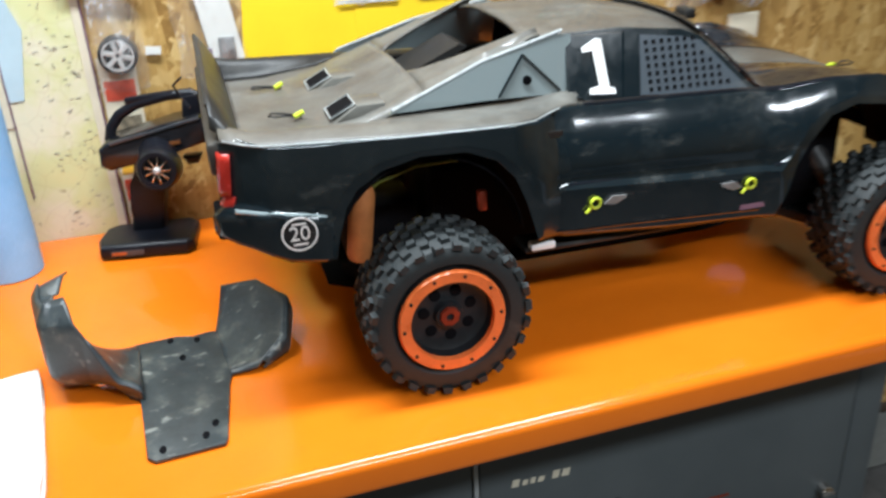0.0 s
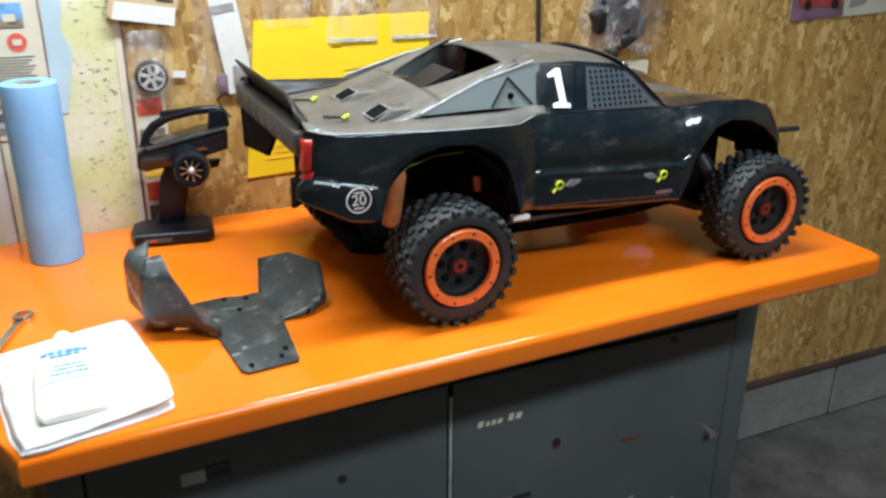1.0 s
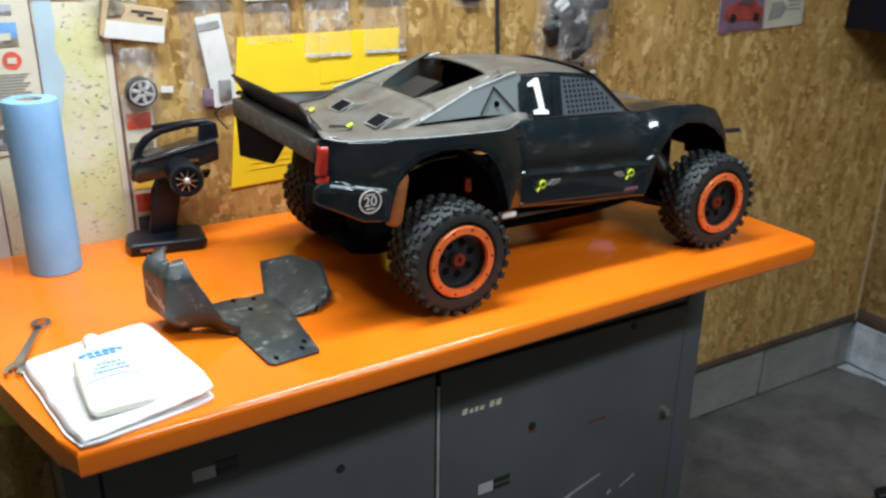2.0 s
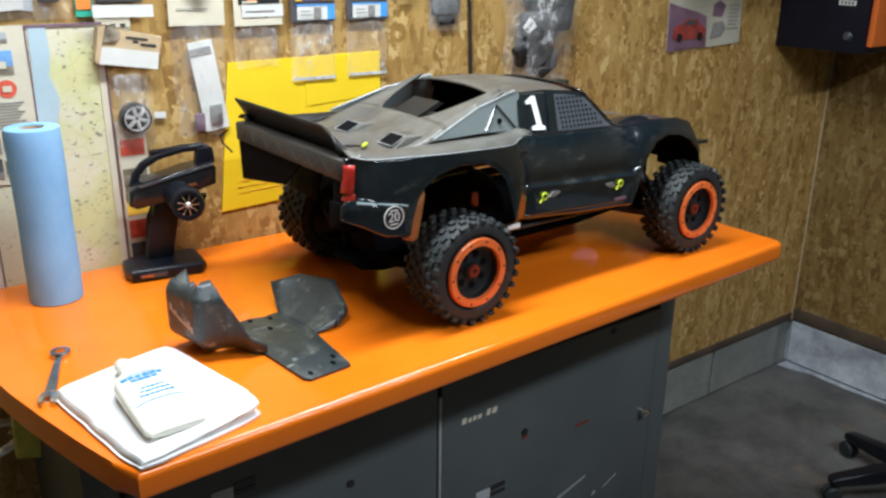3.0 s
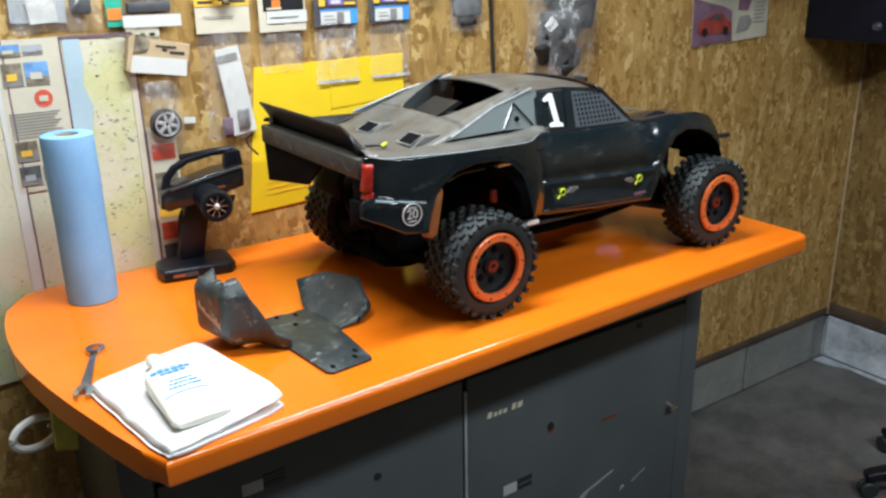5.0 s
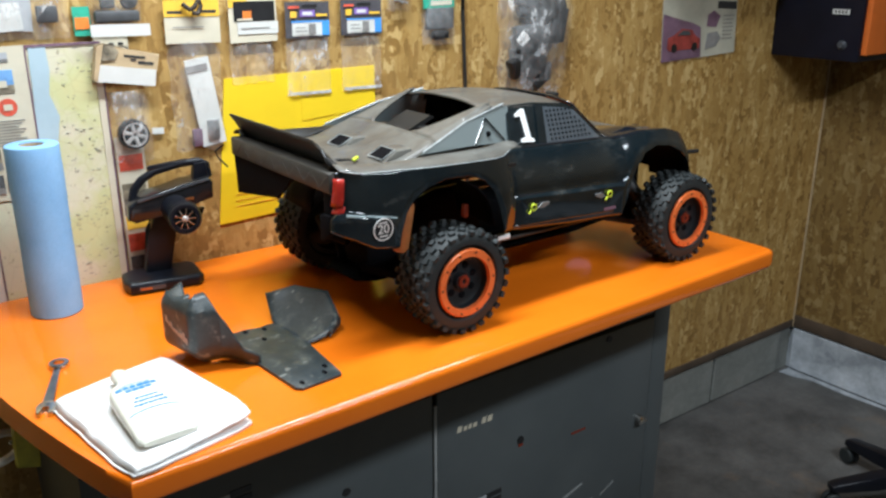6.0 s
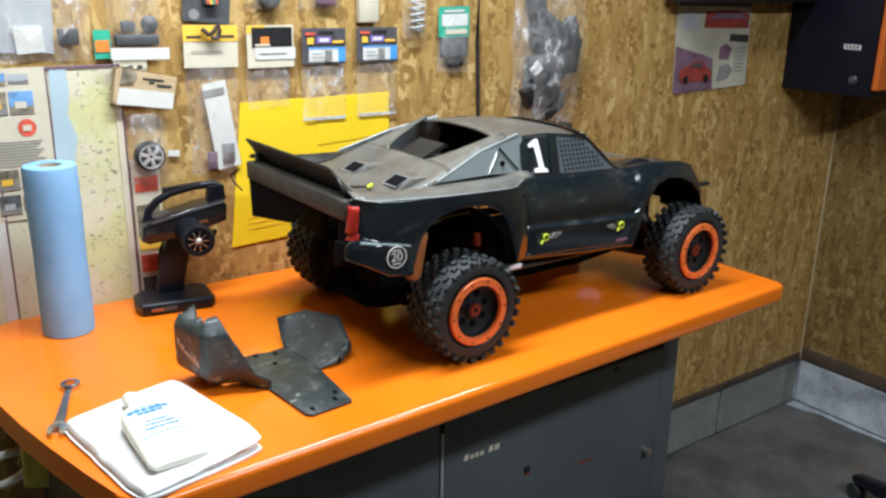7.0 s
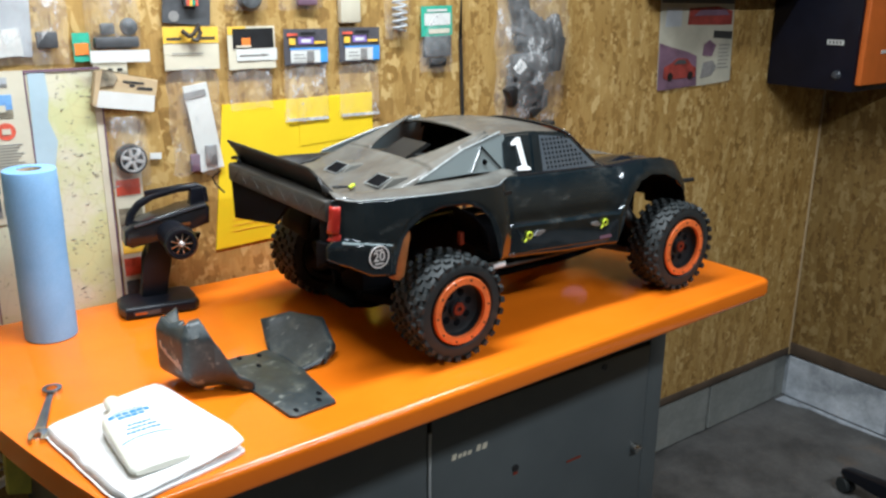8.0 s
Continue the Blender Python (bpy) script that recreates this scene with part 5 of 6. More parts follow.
part("map_water", prism([(-0.252, 1.372), (-0.224, 1.372), (-0.222, 1.330), (-0.228, 1.29), (-0.216, 1.25), (-0.226, 1.20), (-0.236, 1.15), (-0.258, 1.15)], "y", WY - 0.0062, WY - 0.0052), WATER_PRINT, mp, soft=False)
part("map_margin", card(-0.146, 0.80, -0.134, 1.34, 0.0052), PAPER_CREAM, mp, soft=False)
part("map_margin", card(-0.370, 0.80, -0.352, 1.376, 0.0052), PAPER, mp, soft=False)
part("map_border", card(-0.1345, 0.80, -0.1315, 1.376, 0.006), MAUVE, mp, soft=False)
part("map_border", card(-0.256, 1.372, -0.134, 1.376, 0.006), MAUVE, mp, soft=False)
part("map_border", card(-0.351, 0.80, -0.3485, 1.376, 0.006), MAUVE, mp, soft=False)
part("map_border", card(-0.2585, 1.00, -0.2560, 1.376, 0.006), MAUVE, mp, soft=False)
pg = part("map_text_panel", card(-0.362, 1.112, -0.2590, 1.376, 0.0054), PAPER_CREAM, mp, "text panel with small photographs", soft=False)
for x0, z0, x1, z1, m_ in ((-0.356, 1.298, -0.324, 1.337, PHOTO), (-0.320, 1.298, -0.282, 1.337, SKYBLUE), (-0.356, 1.348, -0.322, 1.368, SKYBLUE), (-0.318, 1.350, -0.286, 1.366, HAZY),
                           (-0.356, 1.167, -0.320, 1.203, PHOTO), (-0.316, 1.170, -0.284, 1.203, GREY_PART), (-0.356, 1.124, -0.322, 1.158, GREY_PART), (-0.318, 1.128, -0.286, 1.154, PHOTO)):
    ph = part("photograph", card(x0, z0, x1, z1, 0.0066), m_, pg, soft=False)
    part("photo_ground", card(x0, z0, x1, z0 + 0.35 * (z1 - z0), 0.0074, 0.0006), PHOTO if m_ is SKYBLUE else INK, ph, soft=False)
    part("photo_subject", card(x0 + 0.2 * (x1 - x0), z0 + 0.25 * (z1 - z0), x0 + 0.7 * (x1 - x0), z0 + 0.55 * (z1 - z0), 0.0082, 0.0006), PAPER_CREAM if m_ is SKYBLUE else CARD_YELLOW if m_ is PHOTO else HAZY, ph, soft=False)
part("round_badge", lathe([(0.0, 0.0), (0.0150, 0.0), (0.0150, 0.0008), (0.0, 0.0008)], 24, "y", Matrix.Translation((-0.297, WY - 0.0075, 1.274))), RED_PRINT, pg, "red round badge")
part("badge_mark", card(-0.304, 1.269, -0.290, 1.279, 0.0078, 0.0008), PAPER_CREAM, pg, soft=False)
for i in range(9):
    part("text_bar", card(-0.356, 1.250 - 0.0052 * i, -0.274 - 0.005 * (i % 3), 1.2515 - 0.0052 * i, 0.0066), INK, pg, soft=False)
rnd = random.Random(4)
names = None
for i in range(150):
    x, z = (rnd.uniform(-0.215, -0.152), rnd.uniform(0.94, 1.37)) if i < 95 else (rnd.uniform(-0.60, -0.375), rnd.uniform(0.80, 1.36))
    w = rnd.uniform(0.002, 0.008)
    names = join(names, card(x, z, x + w, z + rnd.uniform(0.0007, 0.0012), 0.0052, 0.0004, rnd.choice((0, 0, 0, 12))))
tagged(part("place_names", names, INK, mp, soft=False), "tiny grey printed place names", kind="stuff")

# folded brochure strip right of the map
br = thing("brochure_strip", (-0.11, WY, 0.94), "narrow printed brochure with photographs on the wall", "brochure")
part("paper", card(-0.128, 0.925, -0.075, 1.20, 0.003), PAPER_CREAM, br, soft=False)
for z0, z1, m_ in ((1.135, 1.165, RED_PRINT), (1.075, 1.110, PHOTO), (1.020, 1.060, CARD_YELLOW), (0.975, 1.010, RED_PRINT), (0.935, 0.965, GREY_PART)):
    part("photograph", card(-0.124, z0, -0.080, z1, 0.0042), m_, br, soft=False)


def parts_bag(x0, z0, x1, z1, label, header=None, strips=(), contents=(), depth=0.012, seed=0):
    """A hanging bag of small parts: header card with printed fields, film, contents."""
    t = thing("parts_bag", ((x0 + x1) / 2, WY, z0), label, "parts bag", "parts bags hanging on the wall")
    if header:
        hz0, hz1, mat, tilt, hx0, hx1 = header
        h = part("header_card", card(hx0, hz0, hx1, hz1, 0.012, 0.0014, tilt), mat, t, soft=False)
        for i, (sx0, sz0, sx1, sz1, m_) in enumerate(strips):
            part("print_field", card(sx0, sz0, sx1, sz1, 0.0138 + 0.0004 * (i + 1), 0.0003, tilt), m_, h, soft=False)
    for bm, mat, nm in contents:
        part(nm, bm, mat, t)
    f = part("film", bag(x0, z0, x1, z1, depth, seed), FILM, t, "clear creased plastic film")
    f.visible_shadow = True
    return t


# bag with papers high on the left
parts_bag(-0.330, 1.385, -0.178, 1.560, "large clear bag with white papers and a dark block", contents=(
    (card(-0.325, 1.40, -0.235, 1.55, 0.006, 0.001, 3), HAZY, "paper"), (box(-0.232, WY - 0.022, 1.412, -0.198, WY - 0.008, 1.440, 0.003), CARD_DARK, "block"),
    (card(-0.30, 1.40, -0.255, 1.445, 0.010, 0.001, -4), PAPER, "paper")), depth=0.024, seed=3)
parts_bag(-0.145, 1.402, -0.052, 1.540, "clear bag with dark plastic pieces", contents=(
    (box(-0.138, WY - 0.024, 1.408, -0.060, WY - 0.006, 1.428, 0.004), CARD_DARK, "plastic_strip"), (lathe([(0.0, -0.01), (0.014, -0.006), (0.016, 0.0), (0.0, 0.006)], 16, "y", Matrix.Translation((-0.075, WY - 0.016, 1.445))), GREY_PART, "plastic_piece"),
    (box(-0.125, WY - 0.020, 1.432, -0.100, WY - 0.008, 1.452, 0.004), GREY_PART, "plastic_piece")), depth=0.026, seed=5)
solo("price_card", card(-0.150, 1.384, -0.046, 1.405, 0.028, 0.0012, 1), PAPER, "narrow white card under a bag", "card", soft=False)
gc = thing("small_card", (-0.157, WY, 1.387), "small green and orange printed card", "card")
part("paper", card(-0.172, 1.386, -0.143, 1.436, 0.006), GREEN_CARD, gc, soft=False)
part("print_field", card(-0.170, 1.398, -0.146, 1.418, 0.0075), ORANGE_PRINT, gc, soft=False)
tc = thing("ticket_strip", (-0.12, WY, 1.345), "cream ticket strip with printed marks", "card")
part("paper", card(-0.142, 1.340, -0.082, 1.384, 0.005, 0.001, 1), PAPER_CREAM, tc, soft=False)
for i in range(3):
    for j in range(2):
        part("print_field", card(-0.134 + 0.017 * i, 1.351 + 0.016 * j, -0.125 + 0.017 * i, 1.356 + 0.016 * j, 0.0062), INK_DARK, tc, soft=False)
# cardboard package with white label, wheel bag under it
pk = thing("cardboard_package", (-0.092, WY, 1.285), "open brown cardboard header with white label", "package")
PKM = pose(-0.092, WY, 1.320, 0, 9, 0)


def pk_part(name, bm, mat, parent, label=""):
    return part(name, moved(bm, PKM), mat, parent, label, soft=False)


pk_part("flap", prism([(-0.054, 0.0), (0.054, 0.004), (0.056, 0.036), (0.0, 0.040), (-0.040, 0.046), (-0.052, 0.038)], "y", -0.018, -0.004, 0.002), CARDBOARD, pk)
pk_part("flap_side", prism([(-0.060, -0.020), (-0.053, -0.022), (-0.046, 0.046), (-0.058, 0.040)], "y", -0.024, -0.004, 0.001), CARDBOARD, pk)
pk_part("curled_edge", prism([(-0.050, 0.014), (-0.024, 0.018), (-0.018, 0.034), (-0.030, 0.047), (-0.048, 0.044)], "y", -0.021, -0.0185, 0.0008), PHOTO, pk, "torn dark curled edge")
pk_part("label", box(-0.054, -0.0232, -0.022, 0.050, -0.0218, 0.008), PAPER, pk, "white label")
for x0, z0, x1, z1 in ((-0.008, 0.026, 0.030, 0.030), (0.018, 0.016, 0.046, 0.021), (0.004, 0.020, 0.014, 0.024)):
    pk_part("print_field", box(x0, -0.0190, z0, x1, -0.0182, z1), INK_DARK, pk)
spokes = None
for i in range(6):
    a = 2 * math.pi * i / 6 + 0.3
    spokes = moved(box(0.003, -0.003, -0.0032, 0.0215, 0.003, 0.0032, 0.001), pose(-0.094, WY - 0.024, 1.205, 0, math.degrees(a), 0)) if spokes is None else join(spokes, moved(box(0.003, -0.003, -0.0032, 0.0215, 0.003, 0.0032, 0.001), pose(-0.094, WY - 0.024, 1.205, 0, math.degrees(a), 0)))
parts_bag(-0.130, 1.150, -0.058, 1.285, "clear bag with a small silver-spoked model wheel", contents=(
    (lathe([(0.0, 0.003), (0.0225, 0.003), (0.0225, -0.009), (0.0265, -0.009), (0.028, -0.004), (0.028, 0.010), (0.0, 0.010)], 32, "y", Matrix.Translation((-0.094, WY - 0.018, 1.205))), BLACK, "tyre"),
    (lathe([(0.0205, -0.008), (0.0228, -0.008), (0.0228, 0.0), (0.0205, 0.0)], 32, "y", Matrix.Translation((-0.094, WY - 0.020, 1.205)), closed=True), SILVER, "rim"), (spokes, SILVER, "spokes"),
    (card(-0.056, 1.198, -0.034, 1.210, 0.006, 0.001, 5), PAPER, "label")), depth=0.032, seed=8)
# card with metal part, long bag below
t1 = parts_bag(-0.010, 1.160, 0.088, 1.368, "clear bag with white card strip under yellow header", header=(1.363, 1.442, PAPER_CREAM, 1, -0.014, 0.093), strips=(
    (-0.014, 1.412, 0.093, 1.442, CARD_YELLOW), (-0.008, 1.418, 0.020, 1.423, INK_DARK), (0.056, 1.418, 0.086, 1.423, INK_DARK), (0.000, 1.392, 0.060, 1.394, INK)), contents=(
    (moved(box(-0.024, -0.002, -0.085, 0.024, 0.002, 0.085, 0), pose(0.052, WY - 0.010, 1.250, 0, -8, 0)), PAPER, "card_strip"),
    (moved(box(-0.022, -0.001, -0.006, 0.022, 0.001, 0.006, 0), pose(0.038, WY - 0.0132, 1.316, 0, -8, 0)), INK, "print_field"),
    (box(0.050, WY - 0.016, 1.175, 0.074, WY - 0.013, 1.215, 0.001), ALU, "metal_pieces"), (box(0.020, WY - 0.014, 1.165, 0.040, WY - 0.006, 1.200, 0.003), MAUVE, "purple_piece")), depth=0.020, seed=11)
part("metal_bracket", tube([(0.020, WY - 0.022, 1.436), (0.032, WY - 0.026, 1.425), (0.040, WY - 0.030, 1.430), (0.050, WY - 0.030, 1.445), (0.054, WY - 0.026, 1.432), (0.046, WY - 0.028, 1.418), (0.036, WY - 0.028, 1.420)], 0.0045, 8), BOLT, t1, "dull dark metal bracket")
parts_bag(0.112, 1.278, 0.205, 1.366, "empty clear bag under black and white header", header=(1.358, 1.440, PAPER_CREAM, 0, 0.112, 0.212), strips=(
    (0.112, 1.425, 0.150, 1.440, CARD_YELLOW), (0.122, 1.398, 0.208, 1.436, CARD_BLACK), (0.128, 1.374, 0.214, 1.397, PAPER), (0.140, 1.404, 0.158, 1.418, ORANGE_PRINT), (0.128, 1.400, 0.160, 1.404, PAPER_CREAM), (0.135, 1.384, 0.195, 1.386, INK)), depth=0.010, seed=14)
for x0, sd in ((0.231, 17), (0.359, 21)):
    parts_bag(x0 + 0.002, 1.243, x0 + 0.102, 1.366, "empty clear bag under dark header with blue label", header=(1.360, 1.432, BLUE_GREY, 0.6, x0, x0 + 0.100), strips=(
        (x0 + 0.014, 1.364, x0 + 0.084, 1.392, PAPER), (x0 + 0.082, 1.364, x0 + 0.099, 1.393, BLUE_CARD), (x0 + 0.012, 1.391, x0 + 0.099, 1.394, BLUE_CARD), (x0 + 0.032, 1.402, x0 + 0.066, 1.416, PURPLE), (x0 + 0.038, 1.405, x0 + 0.060, 1.412, PAPER), (x0 + 0.068, 1.402, x0 + 0.094, 1.407, CARD_YELLOW),
        (x0 + 0.006, 1.419, x0 + 0.030, 1.424, RED_PRINT), (x0 + 0.010, 1.401, x0 + 0.024, 1.414, CARD_YELLOW), (x0 + 0.050, 1.367, x0 + 0.066, 1.388, INK), (x0 + 0.020, 1.380, x0 + 0.042, 1.382, INK), (x0 + 0.020, 1.373, x0 + 0.046, 1.375, INK), (x0 + 0.036, 1.420, x0 + 0.070, 1.426, CARD_BLACK)),
        contents=((card(x0 + 0.006, 1.244, x0 + 0.100, 1.250, 0.008, 0.001, 1), SEAL, "seal_strip"),), depth=0.010, seed=sd)
# top row, cut by the view's upper edge
tp = thing("part_card", (0.04, WY, 1.447), "dark grey card with a striped small part", "card")
part("card_sheet", card(-0.006, 1.446, 0.086, 1.560, 0.006, 0.0014, 5), CARD_DARK, tp, soft=False)
part("part_block", box(0.030, WY - 0.022, 1.478, 0.058, WY - 0.008, 1.530, 0.003), GREY_PART, tp)
for i, m_ in enumerate((RED_PRINT, CARD_YELLOW, GREEN_CARD, RED_PRINT)):
    part("stripe", box(0.034 + 0.0055 * i, WY - 0.0235, 1.480, 0.038 + 0.0055 * i, WY - 0.0222, 1.524, 0), m_, tp, soft=False)
part("print_field", lathe([(0.0, 0.0), (0.010, 0.0), (0.010, 0.0006), (0.0, 0.0006)], 20, "y", Matrix.Translation((0.012, WY - 0.0085, 1.461))), INK, tp)
parts_bag(0.112, 1.470, 0.205, 1.580, "clear bag with blue-grey parts", contents=((lathe([(0.0, -0.012), (0.020, -0.008), (0.026, 0.0), (0.0, 0.006)], 20, "y", Matrix.Translation((0.162, WY - 0.016, 1.494))), GREY_PART, "grey_part"),), depth=0.022, seed=25)
parts_bag(0.228, 1.470, 0.325, 1.580, "clear bag with reddish small parts", contents=((box(0.265, WY - 0.018, 1.478, 0.310, WY - 0.006, 1.505, 0.004), MAUVE, "small_part"),), depth=0.018, seed=27)
wb = solo("small_box", box(0.362, WY - 0.020, 1.442, 0.410, WY - 0.003, 1.560, 0.003), PAPER_CREAM, "small cream box hanging on the wall", "box")
coil = [(0.508 + 0.016 * math.cos(a), WY - 0.020 + 0.012 * math.sin(a), 1.422 + 0.0022 * a) for a in [2 * math.pi * i / 10 for i in range(50)]]
parts_bag(0.478, 1.405, 0.542, 1.560, "clear bag with a coil spring", contents=((tube(coil, 0.0026, 6), HAZY, "coil_spring"),), depth=0.030, seed=29)
parts_bag(0.574, 1.326, 0.662, 1.460, "green header card above a bag with grey parts", header=(1.408, 1.474, GREEN_CARD, -1, 0.570, 0.656), strips=(
    (0.578, 1.432, 0.650, 1.458, PAPER), (0.590, 1.414, 0.648, 1.424, PAPER_CREAM), (0.584, 1.462, 0.640, 1.467, PAPER)), contents=(
    (box(0.578, WY - 0.014, 1.362, 0.655, WY - 0.006, 1.408, 0.003), GREY_PART, "grey_part"), (box(0.595, WY - 0.016, 1.340, 0.640, WY - 0.006, 1.358, 0.003), CARD_BLACK, "black_part")), depth=0.018, seed=31)
# cable running down the board
solo("cable", tube([(0.688, WY - 0.006, 2.30), (0.690, WY - 0.006, 1.60), (0.686, WY - 0.006, 1.40), (0.694, WY - 0.006, 1.25), (0.704, WY - 0.006, 1.05), (0.706, WY - 0.006, 0.935)], 0.0044, 8), CABLE, "black cable running down the wall", "cable")
# big bag with a dark tangle of parts
junk = []
rnd = random.Random(12)
for i in range(34):
    x, z = rnd.uniform(0.84, 0.985), rnd.uniform(1.215, 1.47)
    s = rnd.uniform(0.016, 0.044)
    bmx = moved(box(-s, -0.012, -s * 0.6, s, 0.012, s * 0.6, 0.006), pose(x, WY - 0.022, z, rnd.uniform(-20, 20), rnd.uniform(0, 180), rnd.uniform(-20, 20)))
    junk.append((bmx, rnd.choice((CARD_BLACK, CARD_BLACK, CARD_DARK)), "plastic_piece"))
for i in range(2):
    x, z = rnd.uniform(0.82, 0.90), rnd.uniform(1.22, 1.34)
    junk.append((moved(box(-0.008, -0.001, -0.016, 0.008, 0.001, 0.016, 0), pose(x, WY - 0.037, z, 0, rnd.uniform(20, 60), 0)), WHITE, "paper_tag"))
parts_bag(0.795, 1.190, 1.025, 1.560, "large clear bag crammed with dark plastic parts", contents=tuple(junk), depth=0.060, seed=33)
# yellow envelope
env = thing("yellow_envelope", (0.27, WY, 0.94), "large bright yellow paper envelope on the wall behind the truck", "envelope")
b = prism([(0.096, 1.290), (0.444, 1.292), (0.446, 1.010), (0.062, 0.995)], "y", WY - 0.0032, WY - 0.0006)
part("paper", b, YELLOW, env, soft=False)
part("flap", prism([(0.262, 1.288), (0.442, 1.290), (0.443, 1.20), (0.262, 1.19)], "y", WY - 0.0046, WY - 0.0036), YELLOW, env, soft=False)
for i in range(3):
    part("fold_line", card(0.10, 1.030 + 0.012 * i, 0.22, 1.0312 + 0.012 * i, 0.0036, 0.0008, -2), CARD_YELLOW, env, soft=False)
# magazine page with cars
pg2 = thing("magazine_page", (1.56, WY, 1.23), "creased magazine page with red cars on the wall", "poster")
part("paper", prism([(1.398, 1.236), (1.580, 1.234), (1.734, 1.240), (1.720, 1.490), (1.386, 1.500)], "y", WY - 0.0040, WY - 0.0028), AGED, pg2, soft=False)


def page_field(name, pts, mat, lift=0.0):
    part(name, prism(pts, "y", WY - 0.0052 - lift, WY - 0.0042 - lift), mat, pg2, soft=False)


page_field("picture", [(1.399, 1.230), (1.572, 1.236), (1.562, 1.322), (1.520, 1.336), (1.470, 1.346), (1.394, 1.364)], MAUVE)
page_field("car_picture", [(1.418, 1.268), (1.428, 1.260), (1.560, 1.262), (1.562, 1.288), (1.540, 1.298), (1.520, 1.316), (1.478, 1.320), (1.450, 1.306), (1.420, 1.296)], FADED_RED, 0.0014)
page_field("car_picture_glass", [(1.458, 1.302), (1.516, 1.302), (1.508, 1.314), (1.480, 1.316)], CARD_DARK, 0.0028)
for x in (1.446, 1.536):
    part("car_picture_wheel", lathe([(0.0, 0.0), (0.012, 0.0), (0.012, 0.0006), (0.0, 0.0006)], 14, "y", Matrix.Translation((x, WY - 0.0086, 1.268))), CARD_BLACK, pg2)
page_field("picture", [(1.412, 1.408), (1.482, 1.408), (1.480, 1.460), (1.412, 1.462)], HAZY)
page_field("picture", [(1.510, 1.412), (1.716, 1.408), (1.714, 1.448), (1.640, 1.462), (1.512, 1.458)], FADED_RED)
page_field("picture", [(1.530, 1.436), (1.700, 1.436), (1.680, 1.452), (1.560, 1.452)], MAUVE, 0.0014)
# dark strip painted where the board above shades the page's top
page_field("picture", [(1.392, 1.474), (1.718, 1.468), (1.718, 1.488), (1.390, 1.498)], CARD_DARK)
page_field("headline", [(1.634, 1.372), (1.722, 1.366), (1.722, 1.388), (1.634, 1.393)], INK_DARK)
page_field("picture", [(1.590, 1.322), (1.634, 1.318), (1.650, 1.350), (1.618, 1.366), (1.592, 1.354)], MAUVE)
page_field("car_picture", [(1.588, 1.256), (1.640, 1.262), (1.660, 1.286), (1.640, 1.306), (1.596, 1.302)], INK)
for i in range(7):
    page_field("text_bar", [(1.664, 1.348 - 0.011 * i), (1.716 - 0.004 * (i % 3), 1.348 - 0.011 * i), (1.716 - 0.004 * (i % 3), 1.351 - 0.011 * i), (1.664, 1.351 - 0.011 * i)], INK)
# dark board above the page, its depth set for the shadow below it
bd = thing("wall_board", (1.62, WY, 1.486), "dark painted board fixed to the wall above the magazine page", "board")
part("panel", box(1.325, WY - 0.080, 1.490, 1.926, WY - 0.006, 1.95, 0.003), NAVY, bd)
part("lower_rail", box(1.322, WY - 0.086, 1.486, 1.927, WY - 0.006, 1.4895, 0.001), CARD_BLACK, bd)

# small cream switch plate behind the cab
solo("switch_plate", box(0.925, WY - 0.010, 1.085, 0.985, WY - 0.0005, 1.165, 0.003), PAPER_CREAM, "small cream plate on the strand board", "switch plate")

# wall cabinet in the corner
wc = thing("wall_cabinet", (2.02, 1.08, 1.21), "navy steel wall cabinet with an orange door in the corner", "wall cabinet")
part("body", box(1.930, 0.982, 1.219, WALL_X - 0.003, WALL_Y - 0.003, 1.95, 0.004), NAVY, wc)
dr = part("door", box(1.940, 0.962, 1.240, WALL_X - 0.006, 0.981, 1.94, 0.004), CAB_ORANGE, wc, "orange steel door")
part("door_label", box(2.03, 0.9605, 1.330, 2.12, 0.9618, 1.340, 0), PAPER, dr, soft=False)
plate_m = part("maker_plate", box(1.9275, 1.024, 1.354, 1.9295, 1.076, 1.368, 0), PAPER, wc, "small pale plate", soft=False)
for i in range(4):
    part("print_bar", box(1.9268, 1.030 + 0.011 * i, 1.357, 1.9273, 1.037 + 0.011 * i, 1.365, 0), CARD_DARK, plate_m, soft=False)
part("latch", lathe([(0.0, 0.0), (0.008, 0.0), (0.011, 0.003), (0.011, 0.007), (0.014, 0.009), (0.014, 0.012), (0.0, 0.012)], 18, "x", Matrix.Translation((1.918, 1.034, 1.266))), GUNMETAL, wc)

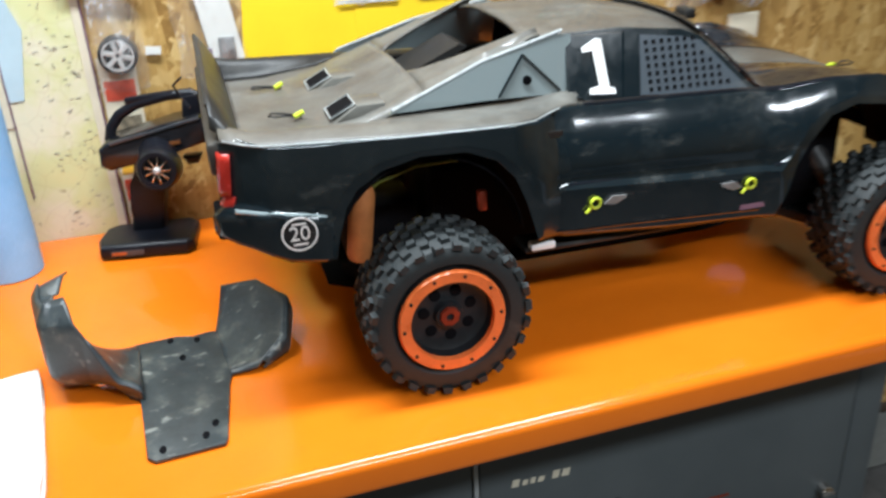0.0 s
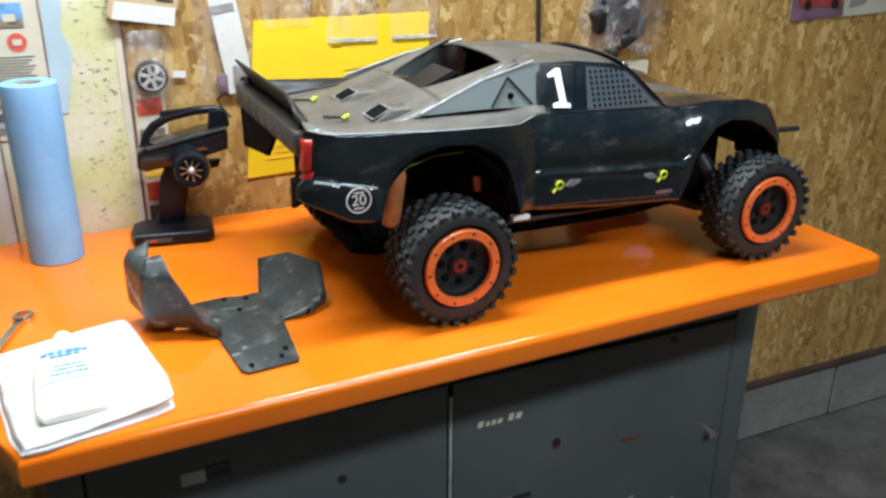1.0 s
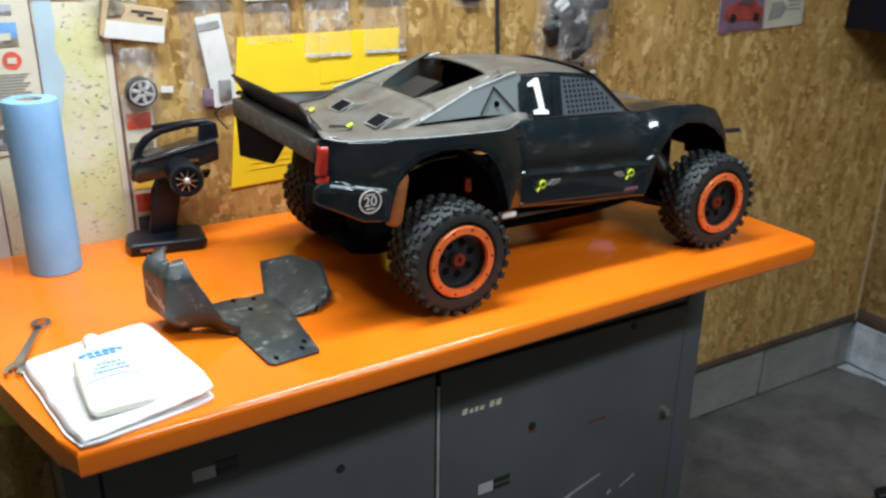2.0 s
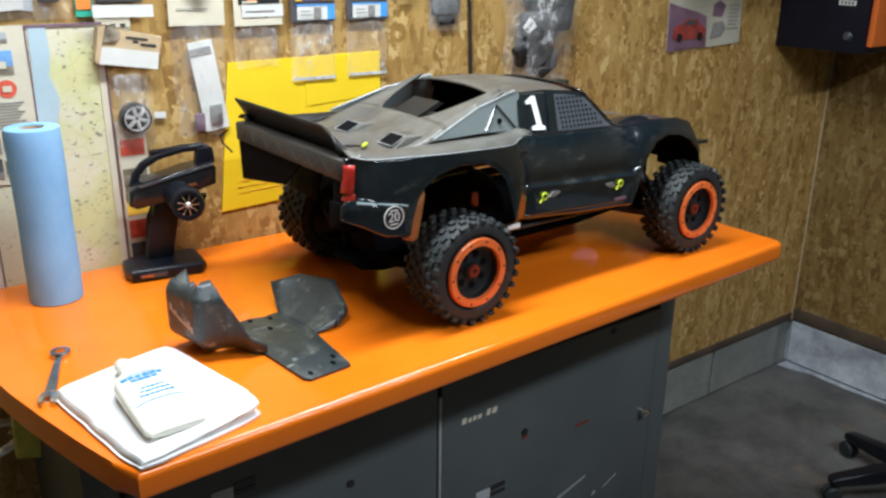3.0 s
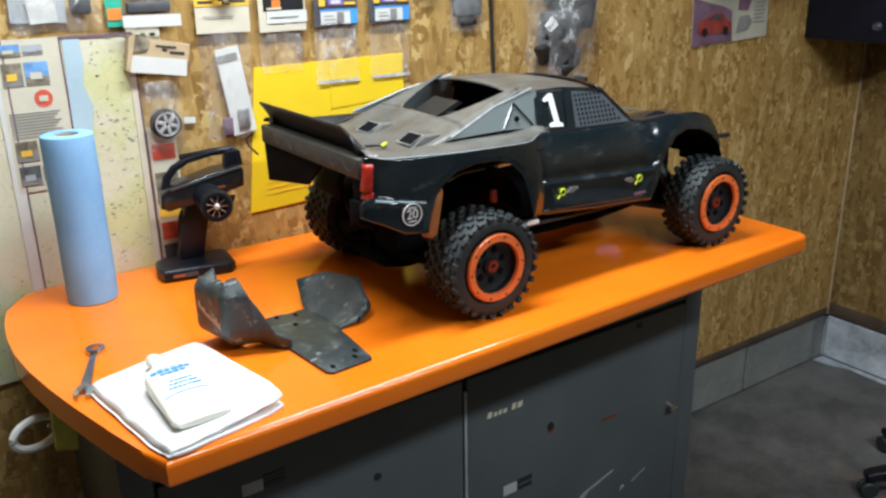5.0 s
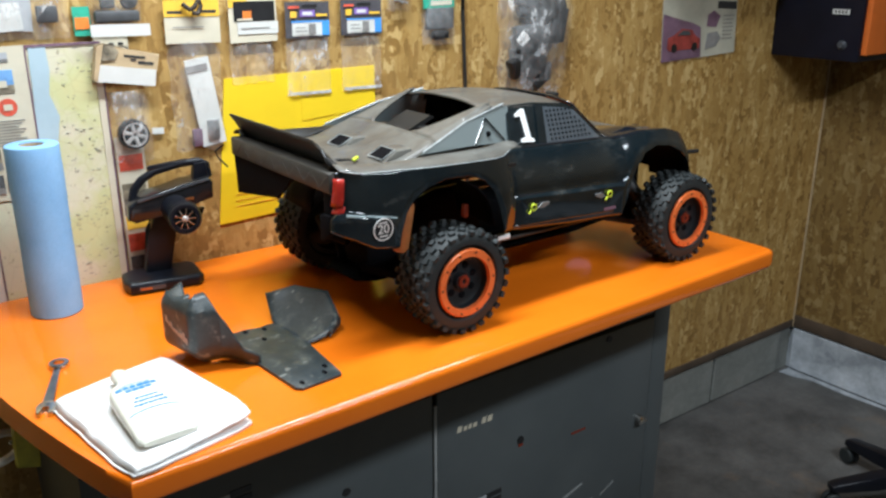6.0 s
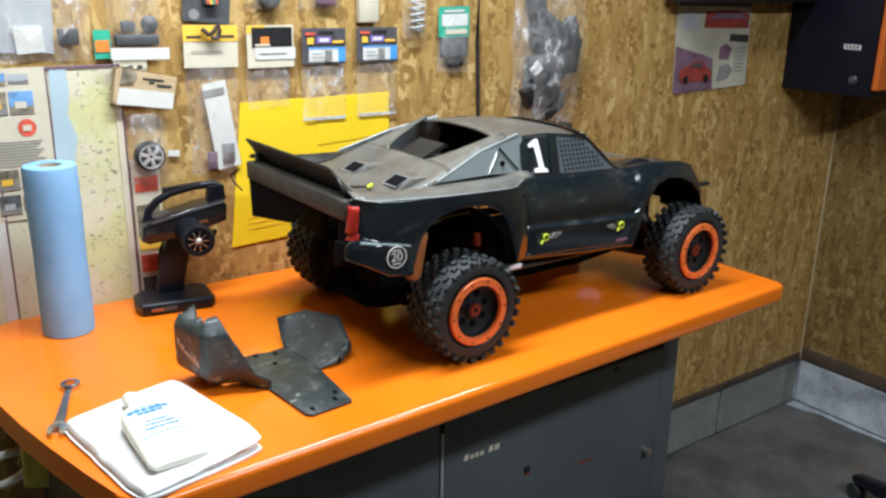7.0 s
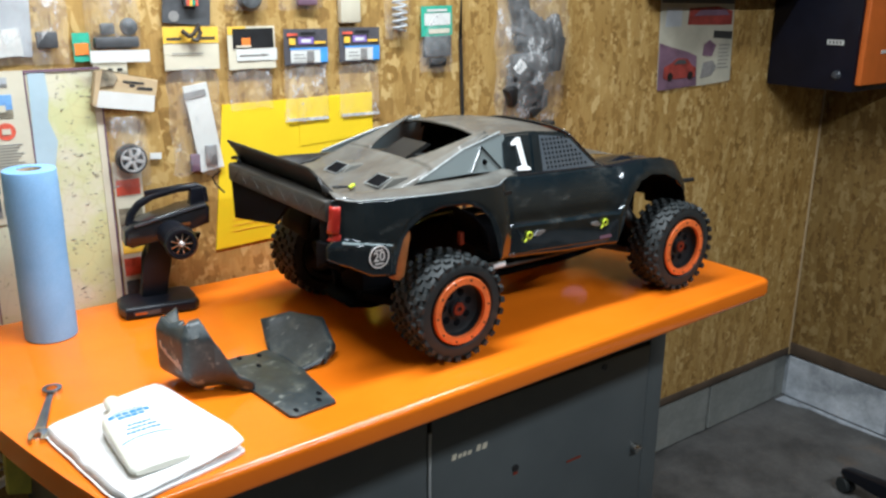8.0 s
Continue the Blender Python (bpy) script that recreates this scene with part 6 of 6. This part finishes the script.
# castor base of a swivel seat, mostly past the edge of what is seen
base_at = Vector((1.79, 0.54, 0))
cb = thing("castor_base", base_at, "black plastic five-legged castor base standing on the concrete floor", "castor base")
part("column", lathe([(0.0, 0.085), (0.045, 0.085), (0.045, 0.125), (0.028, 0.135), (0.028, 0.30), (0.0, 0.30)], 20, "z", Matrix.Translation(base_at)), BLACK, cb)
for i in range(5):
    m = Matrix.Translation(base_at) @ pose(0, 0, 0, 0, 0, 74 + 72 * i)
    arm = [(0.02, 0.078), (0.12, 0.066), (0.235, 0.056), (0.252, 0.062), (0.252, 0.078), (0.235, 0.086), (0.12, 0.108), (0.02, 0.126)]
    leg_ = part("leg", moved(prism(arm, "y", -0.020, 0.020, 0.008, segs=3), m), BLACK, cb)
    for k in (-1, 1):
        part("castor_wheel", lathe([(0.0, -0.007), (0.021, -0.007), (0.026, -0.003), (0.026, 0.004), (0.022, 0.008), (0.0, 0.008)], 20, "y", m @ Matrix.Translation((0.240, k * 0.011, 0.0262))), RUBBER, leg_)

# spilled whitewash along the foot of the side wall
spill = [(WALL_X - 0.004, WALL_Y - 0.010), (WALL_X - 0.060, WALL_Y - 0.006), (WALL_X - 0.050, WALL_Y - 0.070), (WALL_X - 0.022, WALL_Y - 0.130), (WALL_X - 0.030, WALL_Y - 0.260), (WALL_X - 0.014, WALL_Y - 0.420), (WALL_X - 0.018, WALL_Y - 0.700), (WALL_X - 0.004, WALL_Y - 0.760)]
solo("trim_whitewash_spill", prism(spill, "z", 0.0, 0.004, 0.0015), WHITEWASH, "dried whitewash spilled along the footing", kind="structure")

# ---- concrete blocks of the footings ----
def block_mesh():
    b = box(-0.195, -0.01, -0.083, 0.195, 0.01, 0.083, 0.004)
    me = bpy.data.meshes.new("block")
    b.to_mesh(me)
    b.free()
    return me


BLK = block_mesh()
BLK.materials.append(BLOCK_M)
BLK_W = BLK.copy()
BLK_W.materials.clear()
BLK_W.materials.append(WHITEWASH)
for i in range(11):
    o = new("block", BLK)
    o.parent, o.matrix_basis = base_back, pose(WALL_X - 0.27 - 0.4 * i, WALL_Y + 0.010, 0.0865)
for i in range(10):
    o = new("block", BLK_W)
    o.parent, o.matrix_basis = base_side, pose(WALL_X + 0.010, WALL_Y - 0.20 - 0.4 * i, 0.0865, 0, 0, 90)
